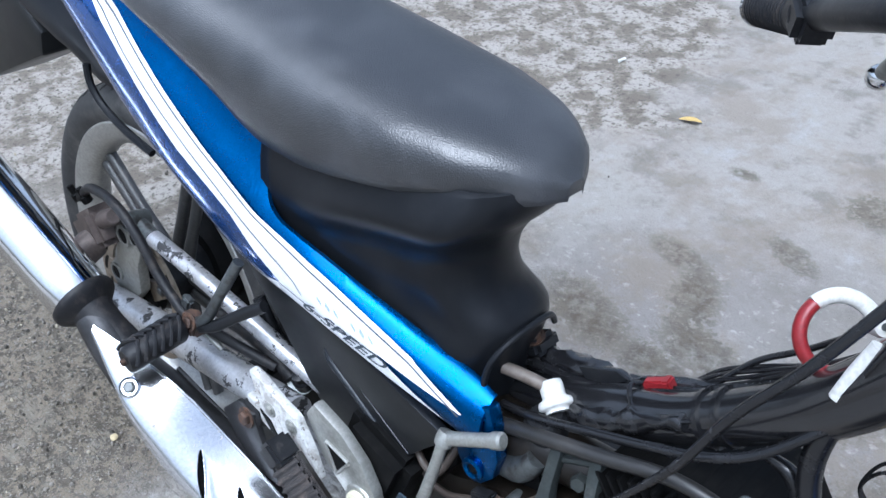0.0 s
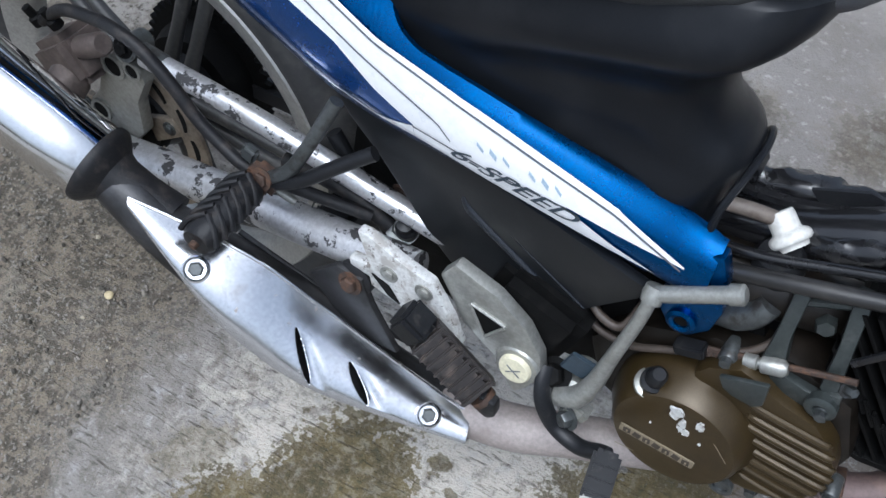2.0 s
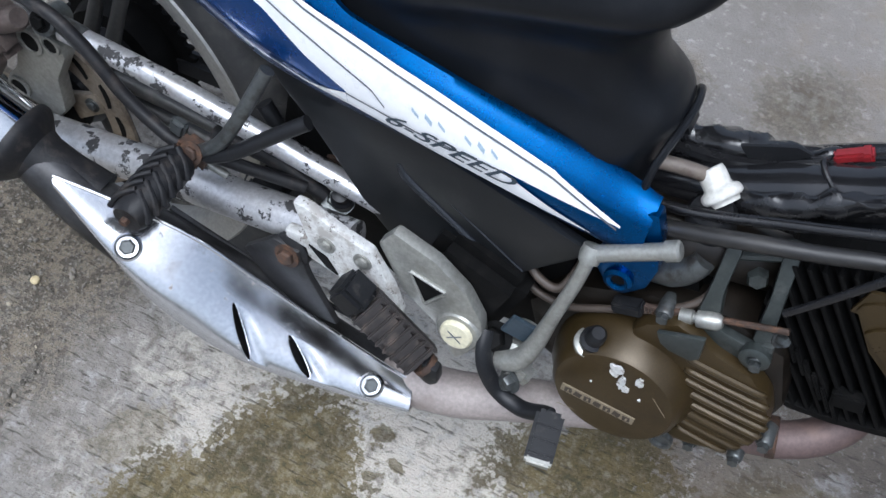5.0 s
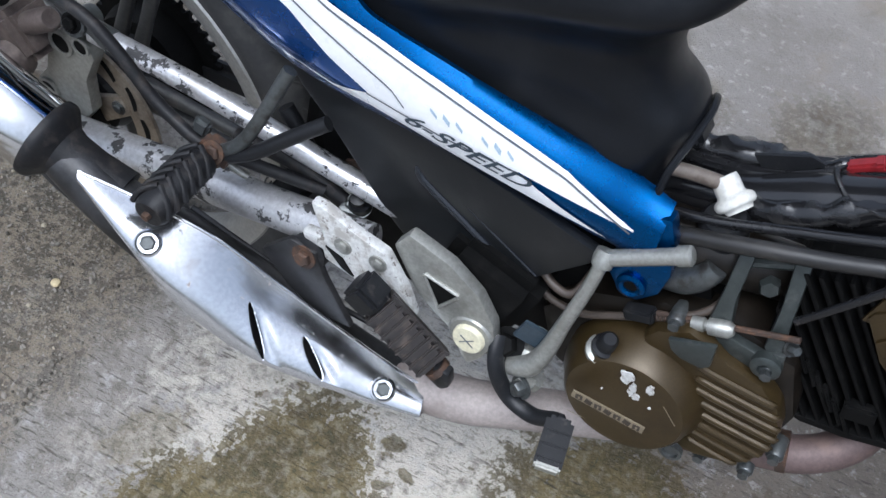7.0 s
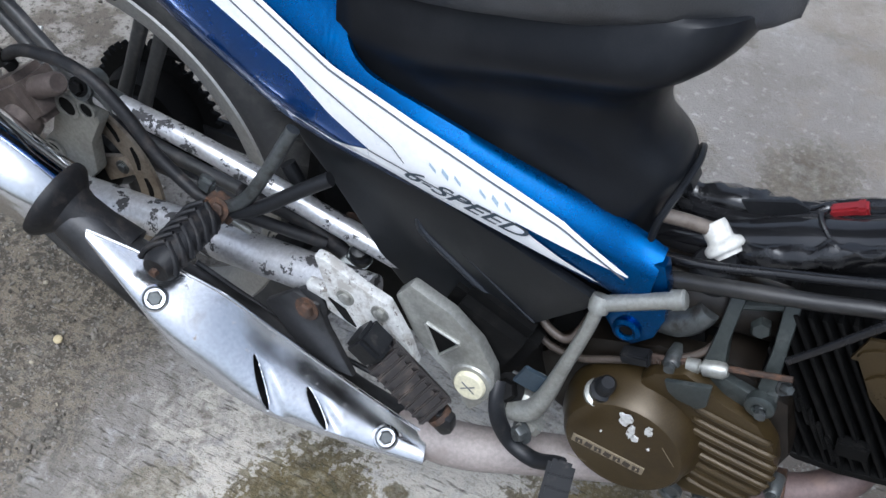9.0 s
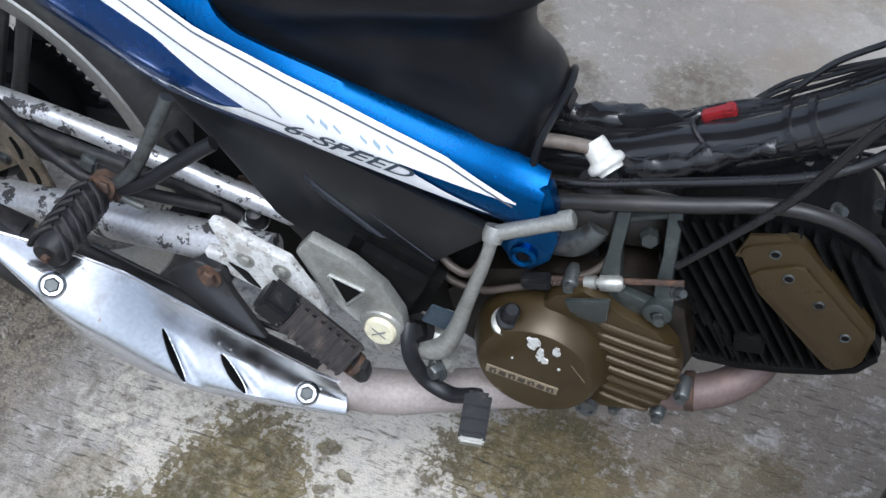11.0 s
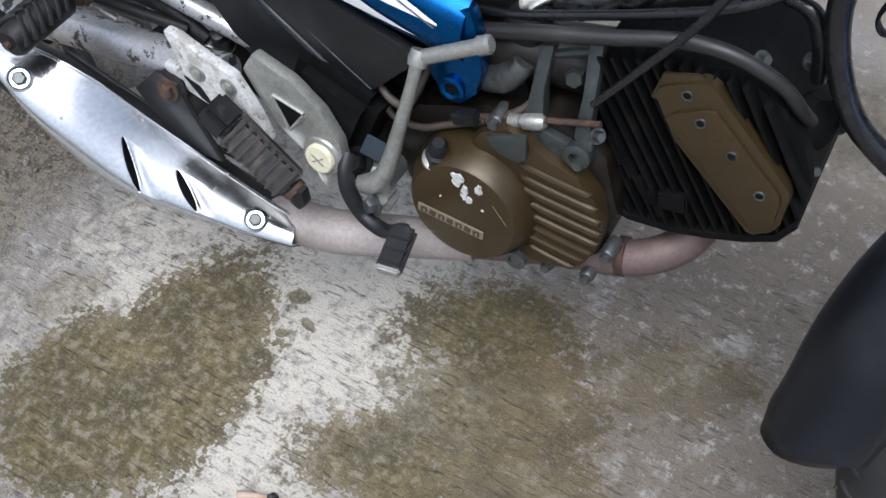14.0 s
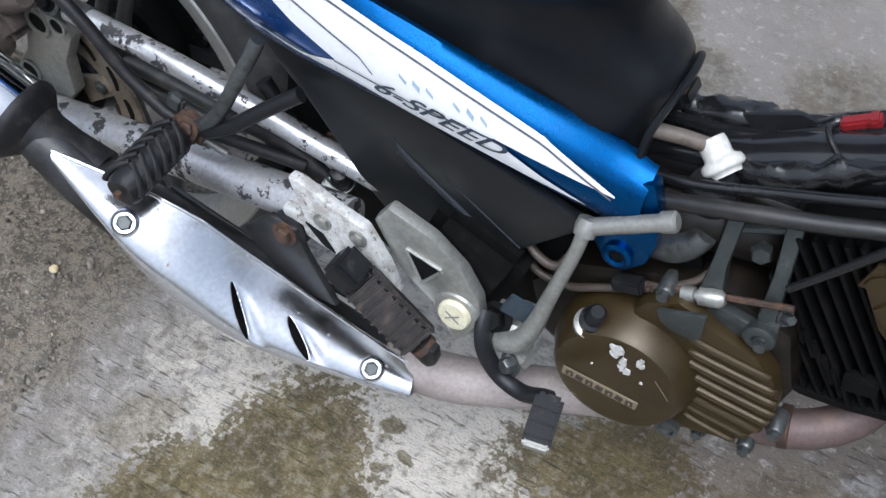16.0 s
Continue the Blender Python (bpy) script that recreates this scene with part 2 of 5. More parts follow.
    grime = blend(t, ramp(t, mid, 0.42, 0.58), (0.13, 0.11, 0.085), (0.30, 0.275, 0.24))
    grime = blend(t, ramp(t, fine, 0.5, 0.64), grime, (0.075, 0.065, 0.05))
    col = blend(t, rubble, col, grime)
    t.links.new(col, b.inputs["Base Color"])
    b.inputs["Roughness"].default_value = 0.85
    bump = t.nodes.new("ShaderNodeBump")
    bump.inputs["Strength"].default_value, bump.inputs["Distance"].default_value = 0.9, 0.007
    high = calc(t, "ADD", calc(t, "MULTIPLY", fine, 0.7), calc(t, "MULTIPLY", grit, 0.35))
    high = calc(t, "SUBTRACT", high, calc(t, "MULTIPLY", lines, 0.35))
    t.links.new(high, bump.inputs["Height"])
    t.links.new(bump.outputs[0], b.inputs["Normal"])
    return m


BLUE = surface("metallic blue paint", (0.001, 0.066, 0.218), 0.28, 0.9, other=(0.001, 0.080, 0.26), grain=900, spread=0.2, bump=0.0, coat=0.12)
NAVY = surface("dark blue paint", (0.001, 0.062, 0.27), 0.24, 0.7, grain=900, spread=0.15, bump=0.0, coat=1.0)
WHITE = surface("white decal", (0.80, 0.81, 0.82), 0.3, other=(0.74, 0.76, 0.78), bump=0.0, spread=0.02, coat=0.6)
GREYLINE = surface("grey decal line", (0.10, 0.11, 0.13), 0.35, bump=0.0)
BEIGE = surface("worn beige badge", (0.22, 0.185, 0.125), 0.45, 0.2, other=(0.20, 0.165, 0.11), bump=0.02)
BADGEINK = surface("dark badge bars", (0.04, 0.03, 0.022), 0.5, bump=0.0)
INK = surface("dark decal lettering", (0.03, 0.045, 0.06), 0.4, bump=0.0)
FADED = surface("faded decal lettering", (0.33, 0.42, 0.50), 0.4, bump=0.0)
SEAT = leather()
MATT = surface("black grained plastic", (0.008, 0.009, 0.011), 0.34, other=(0.015, 0.016, 0.018), patch=(12, 0.45, 0.7), grain=700, bump=0.05)
GUARD = surface("scuffed black mudguard plastic", (0.006, 0.007, 0.010), 0.36, other=(0.013, 0.014, 0.017), patch=(14, 0.45, 0.7), grain=600, bump=0.04, chip=(0.05, 0.05, 0.05), chip_at=(150, 0.70, 0.76))
PANEL = surface("dull black plastic", (0.008, 0.009, 0.010), 0.36, other=(0.018, 0.018, 0.019), patch=(25, 0.5, 0.75), grain=500, bump=0.05, chip=(0.07, 0.068, 0.062), chip_at=(130, 0.70, 0.76))
RIDGE = surface("polished black plastic", (0.010, 0.012, 0.016), 0.22, other=(0.016, 0.018, 0.022), bump=0.02)
RUBBER = surface("worn black rubber", (0.010, 0.010, 0.011), 0.5, other=(0.04, 0.034, 0.030), patch=(60, 0.5, 0.75), bump=0.25)
PEGRUB = surface("brown dusty rubber", (0.020, 0.016, 0.014), 0.5, other=(0.085, 0.065, 0.052), patch=(70, 0.5, 0.72), bump=0.25)
TYRE = surface("dusty tyre rubber", (0.028, 0.028, 0.028), 0.7, other=(0.075, 0.072, 0.066), patch=(18, 0.45, 0.7), bump=0.2)
FRONT_TYRE = surface("clean tyre rubber", (0.010, 0.010, 0.011), 0.6, other=(0.022, 0.021, 0.020), patch=(18, 0.45, 0.7), bump=0.2)
CHAMBER = surface("dull dark chamber steel", (0.040, 0.040, 0.042), 0.42, 0.3, other=(0.012, 0.012, 0.012), patch=(14, 0.45, 0.65), bump=0.08, chip=(0.09, 0.06, 0.045), chip_at=(60, 0.64, 0.72))
CHROME = surface("chrome", (0.78, 0.79, 0.80), 0.10, 1.0, other=(0.62, 0.62, 0.61), patch=(20, 0.5, 0.75), bump=0.01, spread=0.03)
PITTED = surface("pitted chrome", (0.74, 0.75, 0.77), 0.17, 1.0, other=(0.52, 0.51, 0.50), patch=(26, 0.55, 0.78), bump=0.03, spread=0.05, chip=(0.24, 0.20, 0.17), chip_at=(110, 0.62, 0.70))
ALU = surface("grey painted alloy", (0.30, 0.30, 0.275), 0.36, 0.55, other=(0.19, 0.185, 0.165), patch=(24, 0.50, 0.75), bump=0.06, chip=(0.12, 0.105, 0.09), chip_at=(160, 0.68, 0.74))
SCUFF = surface("scuffed white alloy", (0.62, 0.62, 0.60), 0.45, 0.3, other=(0.42, 0.40, 0.37), patch=(55, 0.5, 0.62), bump=0.12, chip=(0.20, 0.18, 0.16), chip_at=(120, 0.58, 0.62))
SILVER = surface("flaking silver paint", (0.54, 0.54, 0.55), 0.34, 0.7, other=(0.36, 0.35, 0.34), patch=(35, 0.5, 0.75), bump=0.05, chip=(0.03, 0.029, 0.03), chip_at=(42, 0.545, 0.57))
BRONZE = surface("bronze engine paint", (0.046, 0.031, 0.012), 0.33, 0.35, other=(0.034, 0.023, 0.010), patch=(22, 0.45, 0.75), bump=0.05, grain=600, chip=(0.16, 0.14, 0.12), chip_at=(170, 0.74, 0.78))
# brown casting kept near black: engine shadow is put into its colour
CASING = surface("brown casting darkened as in shadow", (0.008, 0.006, 0.004), 0.4, 0.3, other=(0.018, 0.013, 0.009), patch=(40, 0.45, 0.7), bump=0.15)
STEEL = surface("dull grey steel", (0.10, 0.107, 0.107), 0.36, 0.65, other=(0.05, 0.046, 0.042), patch=(60, 0.5, 0.7), bump=0.06)
DARKST = surface("black painted steel", (0.012, 0.0125, 0.014), 0.38, 0.1, other=(0.05, 0.047, 0.043), patch=(50, 0.56, 0.75), bump=0.08)
# near black: castings and fins, also the painted dark of gaps and openings
FINBLK = surface("sooty black casting and dark gap fill", (0.004, 0.004, 0.004), 0.6, 0.0, other=(0.009, 0.0085, 0.008), patch=(60, 0.5, 0.7), bump=0.12)
RUST = surface("rusty steel", (0.045, 0.028, 0.02), 0.7, 0.2, other=(0.10, 0.052, 0.03), patch=(90, 0.45, 0.65), bump=0.3)
PIPE = surface("sun-bleached exhaust pipe", (0.30, 0.262, 0.245), 0.6, 0.1, other=(0.22, 0.185, 0.17), patch=(16, 0.45, 0.7), bump=0.05, chip=(0.10, 0.065, 0.05), chip_at=(70, 0.64, 0.72))
HOT = surface("heat-browned exhaust bend", (0.12, 0.085, 0.08), 0.6, 0.3, other=(0.19, 0.13, 0.11), patch=(25, 0.45, 0.7), bump=0.08)
CREAM = surface("cream plastic cap", (0.62, 0.58, 0.42), 0.45, bump=0.03)
IVORY = surface("off-white plastic", (0.60, 0.59, 0.55), 0.4, other=(0.58, 0.56, 0.50), bump=0.03)
HOSE = surface("weathered grey hose", (0.016, 0.0155, 0.015), 0.42, other=(0.036, 0.033, 0.030), patch=(40, 0.45, 0.7), bump=0.08, stretch=(0.3, 1, 1))
SLEEVE = surface("glossy black sleeve", (0.009, 0.009, 0.01), 0.25, other=(0.02, 0.02, 0.021), bump=0.04)
TAPE = surface("black wrapping tape", (0.008, 0.008, 0.009), 0.24, other=(0.018, 0.018, 0.019), patch=(50, 0.5, 0.7), bump=0.3, coat=0.5)
LOOM = surface("creased black sheath", (0.009, 0.009, 0.010), 0.20, other=(0.014, 0.014, 0.015), patch=(35, 0.45, 0.7), bump=0.18, coat=0.6, grain=90, stretch=(0.4, 1, 1))
OLDHOSE = surface("aged brown hose", (0.060, 0.046, 0.036), 0.5, other=(0.10, 0.08, 0.062), bump=0.08)
TAN = surface("tan rubber hose", (0.14, 0.115, 0.095), 0.5, other=(0.08, 0.062, 0.048), bump=0.08)
RED = surface("red plastic", (0.19, 0.011, 0.014), 0.35, bump=0.03)
BRASS = surface("brass", (0.55, 0.38, 0.13), 0.28, 1.0, other=(0.32, 0.22, 0.09), bump=0.04)
STAY = surface("dark grey-green painted steel", (0.045, 0.052, 0.050), 0.34, 0.4, other=(0.085, 0.09, 0.085), patch=(60, 0.52, 0.72), bump=0.06)
CALIPER = surface("brown weathered caliper", (0.10, 0.080, 0.072), 0.5, 0.3, other=(0.16, 0.13, 0.115), patch=(60, 0.45, 0.7), bump=0.2)
DISC = surface("brake disc steel", (0.36, 0.31, 0.25), 0.4, 0.8, other=(0.22, 0.18, 0.14), patch=(40, 0.45, 0.7), bump=0.04)
GROUND = ground_material()

# ---- builders ----
V = Vector


def curve_through(pts, n=8):
    """A smooth line through the given places."""
    p = [V(q) for q in pts]
    if len(p) == 2:
        return p
    out = []
    for i in range(len(p) - 1):
        a, b, c, d = p[max(i - 1, 0)], p[i], p[i + 1], p[min(i + 2, len(p) - 1)]
        for k in range(n):
            u = k / n
            out.append(0.5 * (2 * b + (c - a) * u + (2 * a - 5 * b + 4 * c - d) * u * u + (3 * b - a - 3 * c + d) * u ** 3))
    return out + [p[-1]]


def rings(bm, loops, closed=True, caps=True):
    """Skin a row of loops of places."""
    rows = [[bm.verts.new(q) for q in loop] for loop in loops]
    m = len(rows[0])
    for a, b in zip(rows, rows[1:]):
        for k in range(m if closed else m - 1):
            bm.faces.new((a[k], a[(k + 1) % m], b[(k + 1) % m], b[k]))
    if caps and closed:
        bm.faces.new(rows[0][::-1])
        bm.faces.new(rows[-1])
    return bm


def tube(pts, r, seg=12, n=8, bm=None, straight=False, flat=1.0):
    bm = bm or bmesh.new()
    line = [V(q) for q in pts] if straight else curve_through(pts, n)
    radii = r if isinstance(r, (list, tuple)) else [r, r]
    loops, side = [], None
    for i, c in enumerate(line):
        d = (line[min(i + 1, len(line) - 1)] - line[max(i - 1, 0)]).normalized()
        side = (side - d * side.dot(d)).normalized() if side else d.orthogonal().normalized()
        up = d.cross(side)
        u = i / (len(line) - 1) * (len(radii) - 1)
        k = min(int(u), len(radii) - 2)
        rr = radii[k] + (radii[k + 1] - radii[k]) * (u - k)
        loops.append([c + rr * (math.cos(2 * math.pi * a / seg) * side + flat * math.sin(2 * math.pi * a / seg) * up) for a in range(seg)])
    return rings(bm, loops)


def lathe(profile, at, axis, seg=32, bm=None, caps=True):
    """Turn a profile of (radius, height) about an axis through at."""
    bm = bm or bmesh.new()
    axis = V(axis).normalized()
    s = axis.orthogonal().normalized()
    u = axis.cross(s)
    loops = [[V(at) + axis * h + max(r, 1e-4) * (math.cos(2 * math.pi * k / seg) * s + math.sin(2 * math.pi * k / seg) * u) for k in range(seg)] for r, h in profile]
    return rings(bm, loops, caps=caps)


def plate(outline, y0, y1, bevel=0.002, bm=None, slope=None):
    """A flat shape in the bike's side plane, thick from y0 (outer) to y1, with rounded edges."""
    own = bmesh.new()
    vs = [own.verts.new((x, 0, z)) for x, z in outline]
    face = own.faces.new(vs)
    own.normal_update()
    if face.normal.y > 0:
        face.normal_flip()
    ex = bmesh.ops.extrude_face_region(own, geom=[face])
    new_v = [g for g in ex["geom"] if isinstance(g, bmesh.types.BMVert)]
    for v in own.verts:
        v.co.y = y1
    for v in new_v:
        v.co.y = y0
    bmesh.ops.recalc_face_normals(own, faces=own.faces)
    if bevel:
        bmesh.ops.bevel(own, geom=own.edges[:], offset=bevel, segments=2, affect="EDGES", profile=0.6, clamp_overlap=True)
    if slope:
        for v in own.verts:
            v.co.y += slope(v.co.x, v.co.z)
    return merge(own, bm)


def merge(own, bm):
    if bm is None:
        return own
    me = bpy.data.meshes.new("tmp")
    own.to_mesh(me)
    own.free()
    bm.from_mesh(me)
    bpy.data.meshes.remove(me)
    return bm


def block(at, size, turn=(0, 0, 0), bevel=0.003, bm=None):
    own = bmesh.new()
    bmesh.ops.create_cube(own, size=1.0, matrix=pose(*at, *turn) @ Matrix.Diagonal((*size, 1)))
    if bevel:
        bmesh.ops.bevel(own, geom=own.edges[:], offset=bevel, segments=2, affect="EDGES", clamp_overlap=True)
    return merge(own, bm)


def hexbolt(at, axis, r=0.007, h=0.006, bm=None, washer=1.5):
    bm = lathe([(0, 0), (r * washer, 0), (r * washer, 0.0015), (0, 0.0015)], at, axis, 16, bm)
    return lathe([(0, 0.0015), (r, 0.0015), (r, h * 0.8), (r * 0.8, h), (0, h)], at, axis, 6, bm)


def part(name, bm, material, parent=None, label="", smooth=40):
    bmesh.ops.recalc_face_normals(bm, faces=bm.faces)
    me = bpy.data.meshes.new(name)
    bm.to_mesh(me)
    bm.free()
    me.materials.append(material)
    for p in me.polygons:
        p.use_smooth = True
    me.set_sharp_from_angle(angle=radians(smooth))
    ob = new(name, me)
    ob.parent = parent
    if label:
        tagged(ob, label)
    return ob


def lerp(table, x):
    """Smooth reading of a short table of (x, value)."""
    xs, ys = [a for a, _ in table], [b for _, b in table]
    return float(np.interp(x, xs, ys))


def smooth_lerp(table, x, w=0.02):
    return sum(lerp(table, x + w * k) for k in (-1, -0.5, 0, 0.5, 1)) / 5


# ---- ground ----


def build_ground():
    near = np.arange(-2.0, 2.5, 0.03)
    far = np.array([4, 7, 12, 25, 60, 150, 400.0])
    axis = np.concatenate([-far[::-1], near, far])
    n = len(axis)
    verts, faces = [], []
    for yy in axis:
        for xx in axis:
            z = 0.0
            if abs(xx) < 2.4 and abs(yy) < 2.4:
                z = 0.0025 * noise.noise(V((xx * 5, yy * 5, 0))) + 0.0012 * noise.noise(V((xx * 21, yy * 21, 3)))
                if xx < 0.04 and yy < 0.12:
                    z -= 0.006
            verts.append((xx, yy, z))
    for j in range(n - 1):
        for i in range(n - 1):
            a = j * n + i
            faces.append((a, a + 1, a + n + 1, a + n))
    me = bpy.data.meshes.new("ground")
    me.from_pydata(verts, [], faces)
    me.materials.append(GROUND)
    for p in me.polygons:
        p.use_smooth = True
    return tagged(new("ground", me), "pale broom-finished concrete stained with moss beside worn dark asphalt", "ground", kind="structure")


build_ground()

# ---- motorcycle ----
LEANING = pose(0, 0, 0, -6.2, 0, 0)
bike = new("motorcycle")
bike.matrix_world = LEANING
tagged(bike, "blue and white underbone motorcycle with its leg shield removed", "motorcycle")


def wheel(m, front=False):
    """A cast wheel: tyre, rim, hub and paired spokes, standing in its own x-z plane round the origin."""
    hub = new("front_wheel" if front else "rear_wheel")
    hub.parent = bike
    hub.matrix_local = m
    ay = (0, 1, 0)
    half = [(0.2775, 0.012), (0.271, 0.0225), (0.262, 0.029), (0.250, 0.0315), (0.238, 0.0285), (0.2285, 0.0225)]
    sec = [(r, y) for r, y in half[::-1]] + [(0.2795, 0.0)] + [(r, -y) for r, y in half]
    part("tyre", lathe([(0.214, 0.020)] + sec + [(0.214, -0.020)], (0, 0, 0), ay, 72, caps=False), FRONT_TYRE if front else TYRE, hub, "dusty black road tyre")
    bm = bmesh.new()
    for k in range(56):
        for s in (-1, 1):
            a = 2 * math.pi * (k + 0.25 * s) / 56
            p = [V(((0.279 - 0.0012 * j * j) * math.cos(a + 0.022 * j), s * (0.004 + 0.0062 * j), (0.279 - 0.0012 * j * j) * math.sin(a + 0.022 * j))) for j in range(4)]
            tube(p, [0.0028, 0.0022], 6, 3, bm, flat=0.5)
    part("tread", bm, FRONT_TYRE if front else TYRE, hub)
    prof = [(0.229, -0.026), (0.2315, -0.024), (0.229, -0.0215), (0.2165, -0.019), (0.207, -0.012), (0.2035, 0.0), (0.207, 0.012), (0.2165, 0.019), (0.229, 0.0215), (0.2315, 0.024), (0.229, 0.026), (0.2215, 0.0245), (0.207, 0.020), (0.197, 0.012), (0.194, 0.0), (0.197, -0.012), (0.207, -0.020), (0.2215, -0.0245), (0.229, -0.026)]
    part("rim", lathe(prof, (0, 0, 0), ay, 96, caps=False), RIMPAINT, hub, "dull silver cast rim with a bright lip")
    for k in range(5):
        a0 = radians(72 * k + (100 if front else 68))
        for s in (-1, 1):
            p0 = V((0.03 * math.cos(a0) - s * 0.013 * math.sin(a0), 0, 0.03 * math.sin(a0) + s * 0.013 * math.cos(a0)))
            p1 = V((0.199 * math.cos(a0) - s * 0.0125 * math.sin(a0), 0, 0.199 * math.sin(a0) + s * 0.0125 * math.cos(a0)))
            part("spoke", tube([p0, p0.lerp(p1, 0.5), p1], [0.010, 0.0075, 0.0085], 10, 4), SPOKE, hub)
    part("hub", lathe([(0.012, -0.05), (0.03, -0.05), (0.042, -0.03), (0.036, 0), (0.042, 0.03), (0.03, 0.05), (0.012, 0.05)], (0, 0, 0), ay, 32), DARKST, hub)
    return hub


SPOKE = surface("dark grey cast spoke", (0.06, 0.06, 0.06), 0.42, 0.4, other=(0.11, 0.105, 0.10), patch=(40, 0.5, 0.75), bump=0.08)
RIMPAINT = surface("dull silver rim", (0.39, 0.385, 0.36), 0.38, 0.6, other=(0.29, 0.28, 0.26), patch=(30, 0.5, 0.75), bump=0.05)
AXLE = 0.281
rear = wheel(pose(0, 0, AXLE))


def disc_brake():
    bm = bmesh.new()
    seg = 72
    loops = []
    for r, y in ((0.074, -0.060), (0.104, -0.060), (0.104, -0.056), (0.074, -0.056), (0.074, -0.060)):
        loops.append([V((r * math.cos(2 * math.pi * k / seg), y, AXLE + r * math.sin(2 * math.pi * k / seg))) for k in range(seg)])
    rings(bm, loops, caps=False)
    part("brake_disc", bm, DISC, rear_mount, "worn steel brake disc")
    for k in range(15):
        a0 = 2 * math.pi * k / 15
        inner, outer = [], []
        for j in range(5):
            a, r = a0 + 0.075 * j, 0.0835 + (0.0025 * j if k % 3 else 0.003)
            inner.append((r * math.cos(a), AXLE + r * math.sin(a)))
            w = 0.0035 + 0.0035 * math.sin(math.pi * (j + 0.5) / 5)
            outer.append(((r + w) * math.cos(a), AXLE + (r + w) * math.sin(a)))
        # dark inlay on the uncut disc, drawn for a slot
        part("disc_slot", plate(inner + outer[::-1], -0.0606, -0.0598, 0), FINBLK, rear_mount)
    for k in range(5):
        a = 2 * math.pi * k / 5 + 0.5
        c, s = math.cos(a), math.sin(a)
        o = [(0.03 * c - 0.016 * s, AXLE + 0.03 * s + 0.016 * c), (0.078 * c - 0.011 * s, AXLE + 0.078 * s + 0.011 * c), (0.078 * c + 0.011 * s, AXLE + 0.078 * s - 0.011 * c), (0.03 * c + 0.016 * s, AXLE + 0.03 * s - 0.016 * c)]
        part("disc_carrier", plate(o, -0.0625, -0.055, 0.0015), DISC, rear_mount)
        part("disc_bolt", hexbolt((0.066 * c, -0.0625, AXLE + 0.066 * s), (0, -1, 0), 0.0055, 0.004), STEEL, rear_mount)
    part("disc_hub", lathe([(0.0, -0.075), (0.018, -0.075), (0.024, -0.07), (0.036, -0.06), (0.036, -0.045), (0, -0.045)], (0, 0, AXLE), (0, 1, 0), 28), FINBLK, rear_mount)


rear_mount = new("rear_brake")
rear_mount.parent = bike
disc_brake()
# caliper and its bracket
bm = block((-0.028, -0.085, 0.385), (0.062, 0.05, 0.055), (0, -35, 0), 0.008)
lathe([(0, 0), (0.021, 0), (0.021, 0.03), (0.017, 0.036), (0, 0.036)], (-0.02, -0.105, 0.372), (0.3, -1, -0.2), 20, bm)
lathe([(0, 0), (0.012, 0), (0.012, 0.045), (0.009, 0.05), (0, 0.05)], (-0.01, -0.09, 0.405), (0.8, -0.1, 0.5), 16, bm)
part("caliper", bm, CALIPER, rear_mount, "rust-brown weathered brake caliper")
for q in ((-0.045, -0.10, 0.425), (-0.02, -0.10, 0.432)):
    part("bleed_nipple", lathe([(0, 0), (0.007, 0), (0.007, 0.009), (0.0045, 0.011), (0.0045, 0.022), (0, 0.023)], q, (-0.3, -0.3, 0.9), 12), FINBLK, rear_mount)
part("caliper_bracket", plate([(0.004, 0.392), (0.03, 0.412), (0.057, 0.400), (0.060, 0.386), (0.042, 0.352), (0.040, 0.31), (0.012, 0.276), (-0.012, 0.276), (-0.032, 0.30), (-0.030, 0.325), (-0.012, 0.345)], -0.082, -0.066, 0.003), ALU, rear_mount, "pale alloy caliper bracket")
for x, z, r in ((0.022, 0.392, 0.011), (-0.015, 0.318, 0.010), (0.048, 0.398, 0.008)):
    bm = lathe([(r, 0), (r * 1.35, 0), (r * 1.35, 0.003), (r, 0.003), (r, 0)], (x, -0.082, z), (0, -1, 0), 20)
    part("bracket_boss", bm, ALU, rear_mount)
    # hole's dark put in as a black inlay
    part("bracket_hole", lathe([(0, 0), (r, 0), (r, 0.001), (0, 0.001)], (x, -0.0825, z), (0, -1, 0), 20), FINBLK, rear_mount)
part("brake_hose", tube([(-0.04, -0.10, 0.43), (0.0, -0.105, 0.462), (0.05, -0.112, 0.478), (0.085, -0.118, 0.484), (0.114, -0.12, 0.477), (0.142, -0.12, 0.453), (0.165, -0.12, 0.426), (0.193, -0.12, 0.405), (0.222, -0.12, 0.393), (0.26, -0.10, 0.372), (0.32, -0.075, 0.35)], 0.0062, 10), RUBBER, rear_mount, "black rubber brake hose")
part("hose_clip", block((0.222, -0.118, 0.412), (0.016, 0.010, 0.018), (0, 20, 0), 0.003), STEEL, rear_mount)

# sprocket and chain on the far side
bm = bmesh.new()
outline = []
for k in range(40):
    a = 2 * math.pi * k / 40
    for da, r in ((-0.055, 0.083), (-0.02, 0.0905), (0.02, 0.0905), (0.055, 0.083)):
        outline.append((r * math.cos(a + da), AXLE + r * math.sin(a + da)))
part("sprocket", plate(outline, 0.062, 0.068, 0), FINBLK, rear_mount, "greasy black chain sprocket")
part("sprocket_hub", lathe([(0, 0.03), (0.06, 0.03), (0.066, 0.05), (0.066, 0.062), (0, 0.062)], (0, 0, AXLE), (0, 1, 0), 32), FINBLK, rear_mount)
